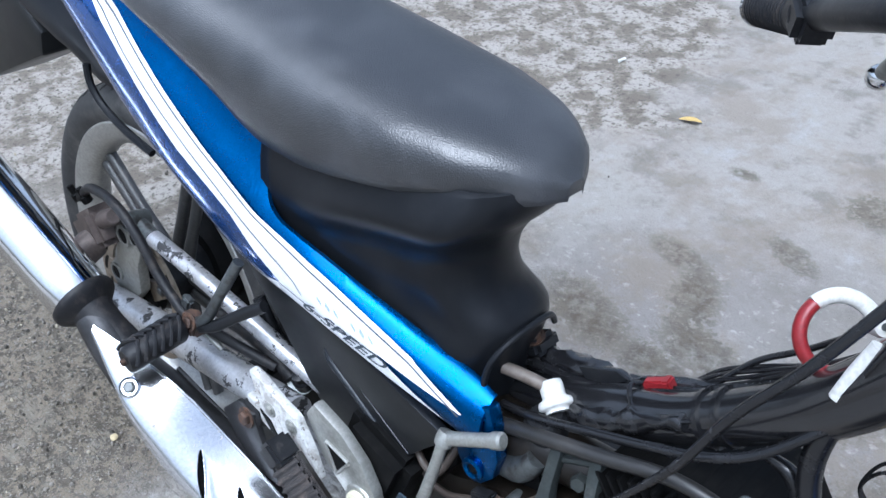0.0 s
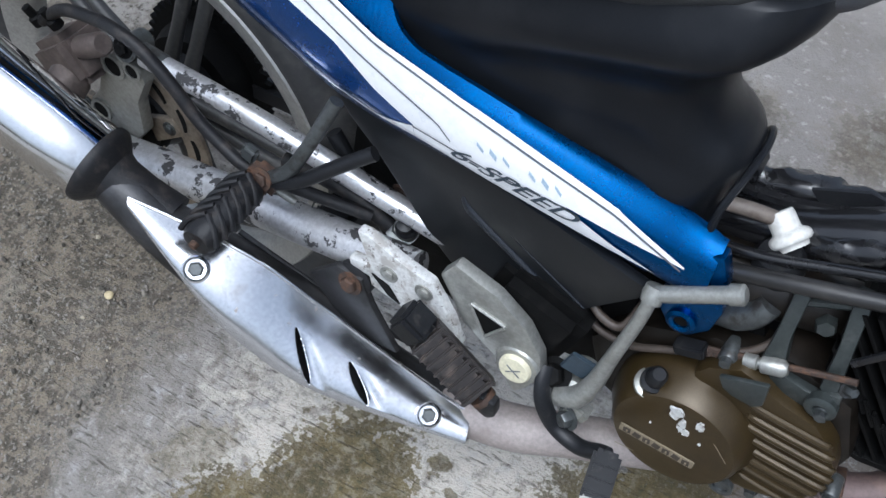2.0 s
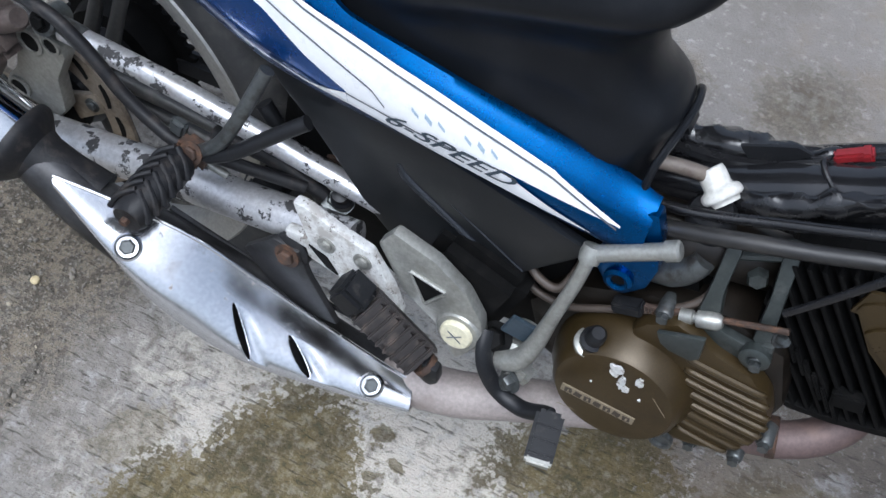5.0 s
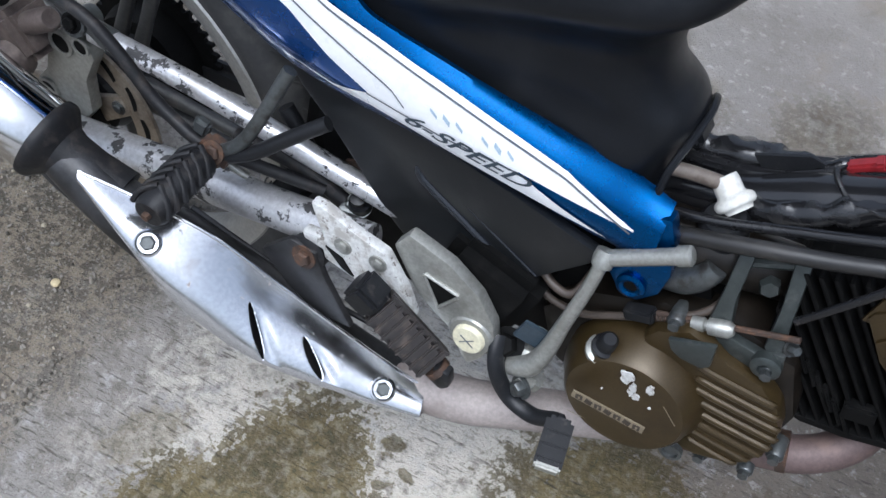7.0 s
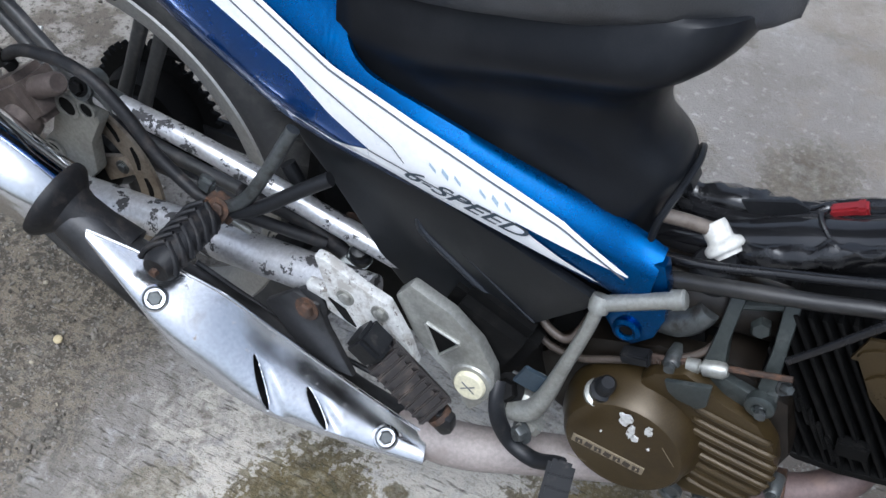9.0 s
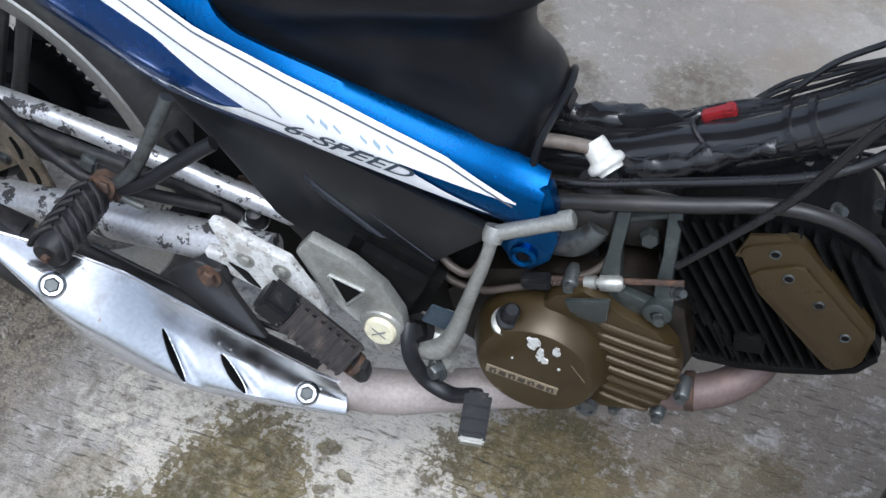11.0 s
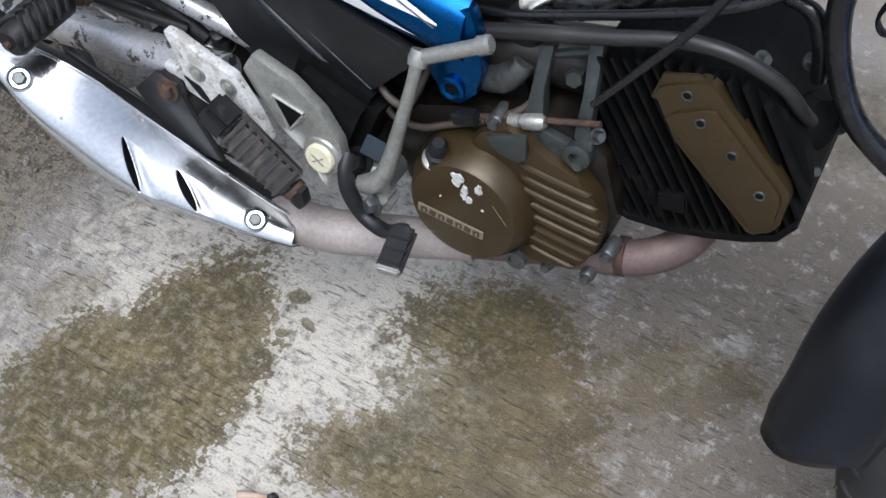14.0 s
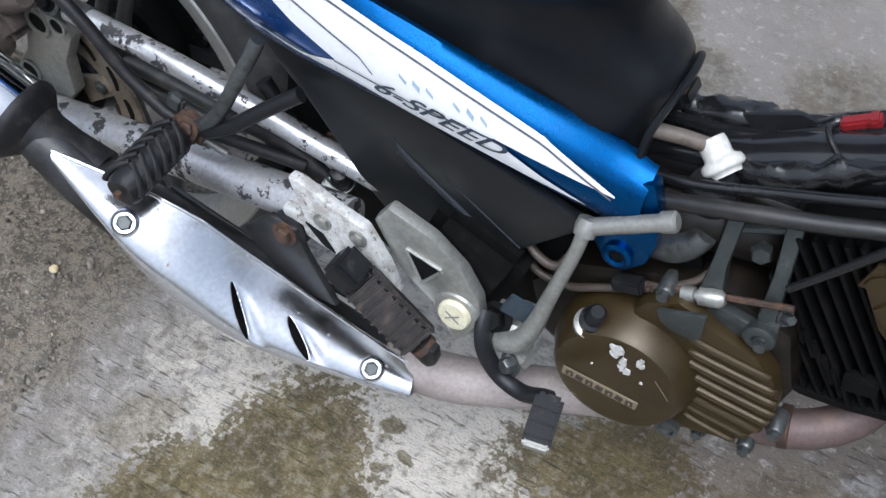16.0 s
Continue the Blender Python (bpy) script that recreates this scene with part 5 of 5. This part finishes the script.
# carburettor and intake
carb = new("carburettor")
carb.parent = bike
part("carb_body", tube([(0.60, -0.02, 0.42), (0.66, -0.02, 0.43), (0.73, 0.0, 0.42)], [0.03, 0.026, 0.024], 18), CASING, carb, "carburettor coloured dark as in shade")
part("carb_bowl", block((0.655, -0.015, 0.40), (0.05, 0.05, 0.05), (0, -18, 0), 0.01), FINBLK, carb)
part("intake_elbow", tube([(0.632, -0.040, 0.405), (0.648, -0.044, 0.412), (0.660, -0.046, 0.424), (0.666, -0.044, 0.436)], [0.016, 0.015, 0.012, 0.010], 18), STEEL, carb, "pale alloy intake elbow")
part("carb_cap", lathe([(0, 0), (0.02, 0), (0.02, 0.02), (0.016, 0.025), (0, 0.025)], (0.66, -0.02, 0.445), (-0.2, -0.2, 1), 20), DARKST, carb)
part("breather_hose", tube([(0.529, -0.052, 0.352), (0.545, -0.060, 0.333), (0.577, -0.064, 0.335), (0.604, -0.064, 0.350), (0.652, -0.060, 0.378), (0.676, -0.052, 0.397), (0.686, -0.04, 0.419)], 0.0036, 10), OLDHOSE, carb, "aged brown breather hose")
part("overflow_hose", tube([(0.525, -0.06, 0.375), (0.55, -0.07, 0.362), (0.57, -0.07, 0.365), (0.58, -0.05, 0.40)], 0.004, 10), OLDHOSE, carb)
part("blue_tag", block((0.548, -0.095, 0.318), (0.024, 0.004, 0.026), (0, 20, 10), 0.001), INK, carb)

# hoses and cables
lines = new("cables")
lines.parent = bike
part("grey_hose", tube([(0.622, -0.045, 0.450), (0.679, -0.048, 0.472), (0.735, -0.045, 0.488), (0.773, -0.042, 0.500), (0.80, -0.040, 0.505), (0.824, -0.038, 0.504), (0.847, -0.034, 0.496), (0.867, -0.028, 0.483), (0.884, -0.02, 0.462), (0.893, 0.0, 0.44)], [0.0070, 0.0066, 0.0060, 0.0056], 14), HOSE, lines, "weathered grey rubber hose")
part("black_cable", tube([(0.612, -0.03, 0.458), (0.65, -0.032, 0.468), (0.696, -0.03, 0.484), (0.756, -0.03, 0.508), (0.811, -0.03, 0.534), (0.85, -0.02, 0.56), (0.90, 0.0, 0.62)], 0.0045, 10), SLEEVE, lines, "thin glossy black cable")
part("clutch_cable", tube([(0.735, -0.06, 0.432), (0.767, -0.06, 0.482), (0.801, -0.058, 0.538), (0.832, -0.052, 0.607), (0.87, -0.04, 0.67), (0.91, -0.02, 0.75)], [0.0032, 0.0038, 0.0044, 0.0046], 10), SLEEVE, lines, "black control cable")
part("front_brake_hose", tube([(0.93, 0.01, 0.76), (0.903, 0.0, 0.668), (0.886, 0.0, 0.615), (0.878, 0.0, 0.56), (0.887, 0.0, 0.513), (0.915, 0.0, 0.461), (0.951, 0.0, 0.432), (0.985, 0.0, 0.416), (1.026, 0.0, 0.397), (1.10, -0.02, 0.37), (1.20, -0.04, 0.33)], 0.0095, 14), SLEEVE, lines, "thick glossy black brake hose")

# main frame tube with its wiring loom
spine = new("spine_tube")
spine.parent = bike
part("tube_body", tube([(0.60, 0.012, 0.446), (0.66, 0.012, 0.463), (0.71, 0.012, 0.488), (0.76, 0.012, 0.512), (0.815, 0.012, 0.551), (0.88, 0.012, 0.61), (0.96, 0.012, 0.72)], [0.018, 0.020, 0.022, 0.022, 0.023, 0.026, 0.028], 20), LOOM, spine, "black painted spine tube")
for x, z in ((0.793, 0.534), (0.808, 0.546)):
    part("cable_tie", lathe([(0.024, -0.0025), (0.0253, -0.0025), (0.0253, 0.0025), (0.024, 0.0025)], (x, 0.012, z), (0.77, 0, 0.64), 28), SLEEVE, spine)
rnd = random.Random(4)
for k in range(9):
    y0 = rnd.uniform(0.018, 0.05)
    pts = []
    for j in range(7):
        x = 0.60 + 0.05 * j
        zc = lerp([(0.60, 0.452), (0.66, 0.463), (0.71, 0.488), (0.76, 0.512), (0.815, 0.551), (0.90, 0.63)], x)
        pts.append((x, y0 + rnd.uniform(-0.008, 0.008), zc + 0.016 + rnd.uniform(-0.004, 0.006) - 8 * (y0 - 0.02) ** 2))
    part("loom_wire", tube(pts, rnd.choice((0.0025, 0.004, 0.006)), 8, 6), TAPE if k % 3 else SLEEVE, spine)
bm = tube([(0.655, 0.006, 0.466), (0.68, -0.004, 0.474), (0.71, -0.006, 0.488), (0.74, -0.006, 0.508), (0.78, -0.008, 0.535)], [0.008, 0.012, 0.011, 0.006], 16, 10)
for v in bm.verts:
    v.co += V((0, 0.3, 1)) * 0.006 * noise.noise(v.co * 75)
part("taped_loom", bm, TAPE, spine, "crumpled black tape round the wiring")
bm = tube([(0.610, 0.034, 0.474), (0.65, 0.036, 0.484), (0.70, 0.036, 0.497), (0.735, 0.034, 0.512)], [0.012, 0.014, 0.011, 0.007], 16, 10)
for v in bm.verts:
    v.co += V((0.2, 0.3, 1)) * 0.008 * noise.noise(v.co * 65)
part("taped_loom", bm, TAPE, spine, "crumpled black tape round the wiring")
part("sheet_bracket", plate([(0.665, 0.488), (0.695, 0.502), (0.706, 0.514), (0.694, 0.516), (0.655, 0.498)], 0.022, 0.025, 0), DARKST, spine)
bm = block((0.732, 0.030, 0.521), (0.027, 0.011, 0.010), (0, -30, 8), 0.002)
block((0.741, 0.030, 0.526), (0.009, 0.014, 0.012), (0, -30, 8), 0.002, bm)
part("connector", bm, RED, spine, "red plastic wiring connector")
part("connector_wire", tube([(0.720, 0.028, 0.515), (0.714, 0.014, 0.518), (0.730, -0.004, 0.513), (0.752, -0.012, 0.520), (0.785, -0.010, 0.540)], 0.0022, 8), SLEEVE, spine)
for k, (mt, dy) in enumerate(((SLEEVE, 0.0), (SLEEVE, 0.006), (SLEEVE, 0.012), (SLEEVE, 0.016))):
    part("thin_wire", tube([(0.752, 0.034 + dy, 0.522), (0.775, 0.036 + dy, 0.541 + 0.003 * k), (0.81, 0.032 + dy, 0.572 + 0.002 * k), (0.86, 0.03, 0.622), (0.90, 0.03, 0.665)], 0.002, 8), mt, spine)
part("stray_wire", tube([(0.772, 0.04, 0.535), (0.80, 0.05, 0.575), (0.835, 0.05, 0.608), (0.87, 0.04, 0.65)], 0.0028, 8), SLEEVE, spine)

# fuel outlet: tan pipe and white cap
tap = new("filler_pipe")
tap.parent = bike
part("pipe", tube([(0.600, -0.018, 0.488), (0.625, -0.012, 0.487), (0.648, -0.005, 0.482)], 0.0062, 12), TAN, tap, "tan plastic pipe")
part("cap", lathe([(0, -0.012), (0.010, -0.012), (0.0105, -0.011), (0.0112, -0.008), (0.0112, -0.002), (0.0110, 0.002), (0.0118, 0.004), (0.0155, 0.006), (0.0168, 0.009), (0.0168, 0.012), (0.0150, 0.014), (0.0125, 0.0145), (0.0120, 0.018), (0, 0.018)], (0.650, -0.006, 0.479), (0.62, -0.35, -0.45), 32), IVORY, tap, "off-white plastic cap", 75)
# tail bracket below the fairing's nose
tb = part("nose_bracket", block((0.602, 0.030, 0.490), (0.03, 0.035, 0.018), (0, -30, 0), 0.005), DARKST, bike)
part("nose_bolt", hexbolt((0.600, 0.024, 0.500), (-0.1, -0.3, 1), 0.008, 0.006), RUST, tb)

# small fittings between swing arm and side panel
mid = new("brake_switch")
mid.parent = bike
part("switch_body", lathe([(0, -0.014), (0.010, -0.014), (0.011, 0), (0.008, 0.003), (0.008, 0.012), (0, 0.014)], (0.352, -0.065, 0.345), (0.1, -0.4, 0.9), 16), DARKST, mid)
part("switch_nut", hexbolt((0.345, -0.06, 0.335), (0.3, -0.5, 0.8), 0.011, 0.008), STEEL, mid)
part("loop_wire", tube([(0.330, -0.06, 0.352), (0.336, -0.07, 0.362), (0.346, -0.07, 0.356), (0.35, -0.066, 0.348)], 0.0015, 6), ALU, mid)
part("switch_hose", tube([(0.22, -0.07, 0.362), (0.26, -0.07, 0.366), (0.30, -0.068, 0.358), (0.335, -0.065, 0.338)], 0.009, 12), RUBBER, mid)
part("rust_bracket", plate([(0.326, 0.372), (0.345, 0.378), (0.352, 0.362), (0.337, 0.352)], -0.05, -0.046, 0.001), RUST, mid)
part("return_spring", tube([(0.26 + 0.0008 * k, -0.085 + 0.004 * math.cos(k * 1.2), 0.338 - 0.0006 * k + 0.004 * math.sin(k * 1.2)) for k in range(34)], 0.0009, 6, 1), STEEL, mid)

# ---- front end ----
STEER = LEANING.inverted() @ (pose(1.253, 0.049, 0.25, 0, 0, 33.7) @ pose(0, 0, 0, -25.6, 0, 0))
front = wheel(STEER, True)
mudguard = new("front_mudguard")
mudguard.parent = bike
mudguard.matrix_local = STEER


def guard(a0, a1, r0, r1, w, n=40):
    bm = bmesh.new()
    loops = []
    for i in range(n + 1):
        u = i / n
        a = radians(a0 + (a1 - a0) * u)
        r = r0 + (r1 - r0) * u + (0.012 * max(0, (u - 0.9) / 0.1) ** 2 if a1 > 150 else 0)
        ww = w * (1.0 - 0.22 * max(0, u - 0.75) * 4 * 0.5) * (0.72 if u > 0.995 else 1)
        loop = []
        for k in range(17):
            b = math.pi * (k / 16 - 0.5) * 1.12
            rr = r - 0.045 * (1 - math.cos(b)) ** 1.2
            loop.append(V((rr * math.cos(a), ww * math.sin(b), rr * math.sin(a))))
        loops.append(loop)
    return rings(bm, loops, closed=False)


g = part("guard_blade", guard(70, 176, 0.317, 0.3365, 0.055), GUARD, mudguard, "black plastic front mudguard")
mod = g.modifiers.new("thick", "SOLIDIFY")
mod.thickness, mod.offset = 0.003, -1
g = part("guard_cap", guard(60, 134, 0.330, 0.3345, 0.057), NAVY, mudguard, "blue painted upper mudguard")
mod = g.modifiers.new("thick", "SOLIDIFY")
mod.thickness, mod.offset = 0.003, -1
fork = new("front_fork")
fork.parent = bike
fork.matrix_local = STEER
for s in (-1, 1):
    part("fork_leg", tube([(0, s * 0.075, 0.0), (-0.12, s * 0.075, 0.33)], 0.018, 16, straight=True), STEEL, fork)
part("fork_yoke", block((-0.12, 0, 0.335), (0.06, 0.19, 0.03), (0, -20, 0), 0.008), DARKST, fork)
part("steering_stem", tube([(-0.12, 0, 0.335), (-0.22, 0, 0.61)], 0.02, 14, straight=True), DARKST, fork)

# horn
horn = new("horn")
horn.parent = bike
part("horn_shell", lathe([(0, -0.012), (0.02, -0.012), (0.032, -0.004), (0.036, 0.004), (0.037, 0.007), (0.034, 0.009), (0.02, 0.006), (0.012, 0.010), (0, 0.010)], (0.960, 0.05, 0.545), (0.1, -0.62, -0.6), 40), BRASS, horn, "brass-coloured horn")
for k in range(2):
    part("horn_wire", tube([(0.935, 0.055, 0.540), (0.915, 0.05, 0.535 + 0.01 * k), (0.905, 0.05, 0.512), (0.915 + 0.008 * k, 0.05, 0.499), (0.935, 0.055, 0.515), (0.945, 0.058, 0.535)], 0.0017, 6), SLEEVE, horn)

# ---- handlebar ----
bars = new("handlebar")
bars.parent = bike
GRIP = [(0.655, 0.240, 0.784), (0.760, 0.092, 0.842), (0.862, -0.01, 0.895), (0.95, 0.02, 0.90)]
part("bar", tube(GRIP[1:], 0.011, 12), DARKST, bars)
gp = [V(GRIP[0]).lerp(V(GRIP[1]), k / 12) for k in range(13)]
part("grip", tube(gp, [0.0165, 0.016, 0.0165], 20, straight=True), RUBBER, bars, "black ribbed rubber handgrip")
gd = (gp[-1] - gp[0]).normalized()
for k in range(14):
    part("grip_ring", lathe([(0.0160, -0.0016), (0.0176, 0), (0.0160, 0.0016)], gp[0].lerp(gp[-1], 0.10 + 0.06 * k), gd, 20), RUBBER, bars)
part("bar_end", lathe([(0, 0.012), (0.011, 0.011), (0.0165, 0.006), (0.018, 0), (0.0165, -0.003), (0, -0.003)], GRIP[0], -gd, 24), CHROME, bars, "chrome bar end cap")
part("lever_perch", block(gp[-1], (0.04, 0.03, 0.03), (0, 20, -50), 0.006), DARKST, bars)
LB = V((0.813, 0.104, 0.809))
part("lever", tube([LB, (0.826, 0.085, 0.832), (0.842, 0.062, 0.858), (0.86, 0.02, 0.885)], [0.006, 0.0055, 0.007], 12), ALU, bars, "alloy clutch lever")
part("lever_ball", lathe([(0, -0.0095), (0.006, -0.0075), (0.009, -0.003), (0.0095, 0.001), (0.008, 0.006), (0.004, 0.009), (0, 0.0095)], LB, (-0.5, 0.5, -0.6), 20), CHROME, bars)

# ---- bag hook on the steering head ----
hook = new("bag_hook")
hook.parent = bike
HC, HR, HU = V((0.858, 0.037, 0.644)), V((0.724, 0.689, 0.025)), V((-0.399, 0.39, 0.83))


def arc(a0, a1, r=0.0285, w=0.0062):
    pts = [HC + r * (math.cos(radians(a)) * HR + math.sin(radians(a)) * HU) for a in np.linspace(a0, a1, 16)]
    return tube(pts, w, 12, straight=True, flat=0.8)


part("hook_gate", arc(20, 128), IVORY, hook, "off-white plastic gate")
part("hook_body", arc(128, 330, 0.0285, 0.0066), RED, hook, "red plastic hook body")
part("gate_pivot", lathe([(0, -0.008), (0.0075, -0.008), (0.0085, 0), (0.0075, 0.008), (0, 0.008)], HC + 0.030 * HR + 0.006 * HU, HR.cross(HU), 16), IVORY, hook)
part("gate_rivet", lathe([(0, 0), (0.003, 0), (0.003, 0.0015), (0, 0.0015)], HC + 0.030 * HR + 0.006 * HU + HR.cross(HU) * 0.008, HR.cross(HU), 12), STEEL, hook)
part("hook_lug", block(HC + HR * 0.014 - HU * 0.028, (0.03, 0.012, 0.014), (0, -20, 44), 0.004), RED, hook)
part("hook_stem", tube([HC + HR * 0.03 - HU * 0.012, HC + HR * 0.05 - HU * 0.005, (0.95, 0.03, 0.68)], 0.006, 10), RED, hook)
part("white_sleeve", tube([(0.881, -0.008, 0.627), (0.887, -0.002, 0.650), (0.894, 0.004, 0.673)], [0.0055, 0.0065, 0.0065], 12), IVORY, lines, "white cable sleeve")

# ---- litter ----
PAPER = surface("stained cigarette paper", (0.42, 0.31, 0.24), 0.7, other=(0.30, 0.19, 0.13), patch=(120, 0.45, 0.6), bump=0.1)


def butt(x, y, turn, length, ash=False, label="crushed white cigarette end on the ground"):
    ob = new("cigarette_end")
    ob.matrix_world = pose(x, y, 0.0045, 0, 0, turn)
    tagged(ob, label, "litter", group="cigarette ends")
    bm = tube([(-length / 2, 0, 0), (0, 0.0006, 0.0004), (length / 2, 0, 0)], [0.0042, 0.0038, 0.0042], 10, flat=0.8)
    part("paper", bm, PAPER if ash else IVORY, ob)
    if ash:
        bm = tube([(length / 2, 0, -0.0005), (length / 2 + 0.006, 0.001, -0.001), (length / 2 + 0.012, 0, -0.003)], [0.005, 0.0065, 0.002], 10)
        for v in bm.verts:
            v.co += V((1, 1, 1)) * 0.002 * noise.noise(v.co * 300)
        part("ash", bm, RUBBER, ob)


butt(-0.539, 0.345, 24, 0.030)
butt(-0.179, 1.379, 80, 0.022)
butt(0.520, -0.322, 22, 0.034, True, "stained brownish cigarette end with a burnt tip on the concrete")


def dead_leaf():
    bm = bmesh.new()
    loops = []
    for i in range(13):
        u = i / 12
        w = 0.009 * math.sin(math.pi * min(1, u * 0.96 + 0.02)) ** 0.7
        loops.append([V((0.05 * (u - 0.5), w * k / 3, 0.003 + 0.004 * math.sin(3 * u) + 0.003 * (k / 3) ** 2)) for k in range(-3, 4)])
    rings(bm, loops, closed=False)
    ob = part("leaf", bm, surface("yellowed leaf", (0.42, 0.30, 0.10), 0.6, other=(0.30, 0.19, 0.07), bump=0.05))
    ob.matrix_world = pose(0.105, 1.236, 0, 0, 0, 20)
    md = ob.modifiers.new("thick", "SOLIDIFY")
    md.thickness = 0.0006
    tagged(ob, "small yellowed dead leaf lying on the concrete", "leaf")


dead_leaf()


def gravel():
    """Loose grit on the worn asphalt and along the slab's edge."""
    rnd = random.Random(11)
    m = bpy.data.materials.new("loose grit")
    t, b = nodes_of(m)
    geo = t.nodes.new("ShaderNodeNewGeometry").outputs["Random Per Island"]
    col = blend(t, ramp(t, geo, 0.0, 0.7), (0.07, 0.062, 0.05), (0.22, 0.20, 0.17))
    t.links.new(blend(t, ramp(t, geo, 0.90, 0.97), col, (0.36, 0.32, 0.24)), b.inputs["Base Color"])
    b.inputs["Roughness"].default_value = 0.9
    ico = bmesh.new()
    bmesh.ops.create_icosphere(ico, subdivisions=1, radius=1.0)
    base = [v.co.copy() for v in ico.verts]
    tri = [[v.index for v in f_.verts] for f_ in ico.faces]
    ico.free()
    verts, faces = [], []
    for k in range(5600):
        if k < 4700:
            x, y = rnd.uniform(-1.0, 0.06), rnd.uniform(-0.5, 0.12)
            z = -0.005
        else:
            x, y = rnd.uniform(-1.4, 0.1), rnd.uniform(0.1, 1.0)
            z = 0.0
        r = 0.0011 + 0.0032 * rnd.random() ** 3
        q = Euler((rnd.uniform(0, 6), rnd.uniform(0, 6), rnd.uniform(0, 6))).to_matrix()
        sc = V((rnd.uniform(0.7, 1.4), rnd.uniform(0.7, 1.2), rnd.uniform(0.5, 0.9)))
        n0 = len(verts)
        for v in base:
            w = q @ V((v.x * sc.x, v.y * sc.y, v.z * sc.z)) * r * rnd.uniform(0.85, 1.15)
            verts.append((x + w.x, y + w.y, z + r * 0.4 + w.z))
        faces += [[n0 + i for i in f_] for f_ in tri]
    me = bpy.data.meshes.new("gravel")
    me.from_pydata(verts, [], faces)
    me.materials.append(m)
    return tagged(new("gravel", me), "loose grey-brown grit scattered on the asphalt", "gravel", kind="stuff")


gravel()
bm = bmesh.new()
bmesh.ops.create_icosphere(bm, subdivisions=2, radius=0.006)
for v in bm.verts:
    v.co *= 1 + 0.35 * noise.noise(v.co * 150)
    v.co.z *= 0.7
st = part("pebble", bm, surface("cream stone", (0.50, 0.42, 0.25), 0.8, bump=0.2), None, "", 20)
st.matrix_world = pose(-0.073, -0.115, 0.002)
tagged(st, "single cream-coloured pebble on the dark asphalt", "stone")

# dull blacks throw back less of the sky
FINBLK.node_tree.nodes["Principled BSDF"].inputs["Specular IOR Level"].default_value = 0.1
for m_, k in ((MATT, 0.20), (PANEL, 0.38), (GUARD, 0.32)):
    m_.node_tree.nodes["Principled BSDF"].inputs["Specular IOR Level"].default_value = k
for m_ in (DARKST, RUBBER):
    m_.node_tree.nodes["Principled BSDF"].inputs["Specular IOR Level"].default_value = 0.28
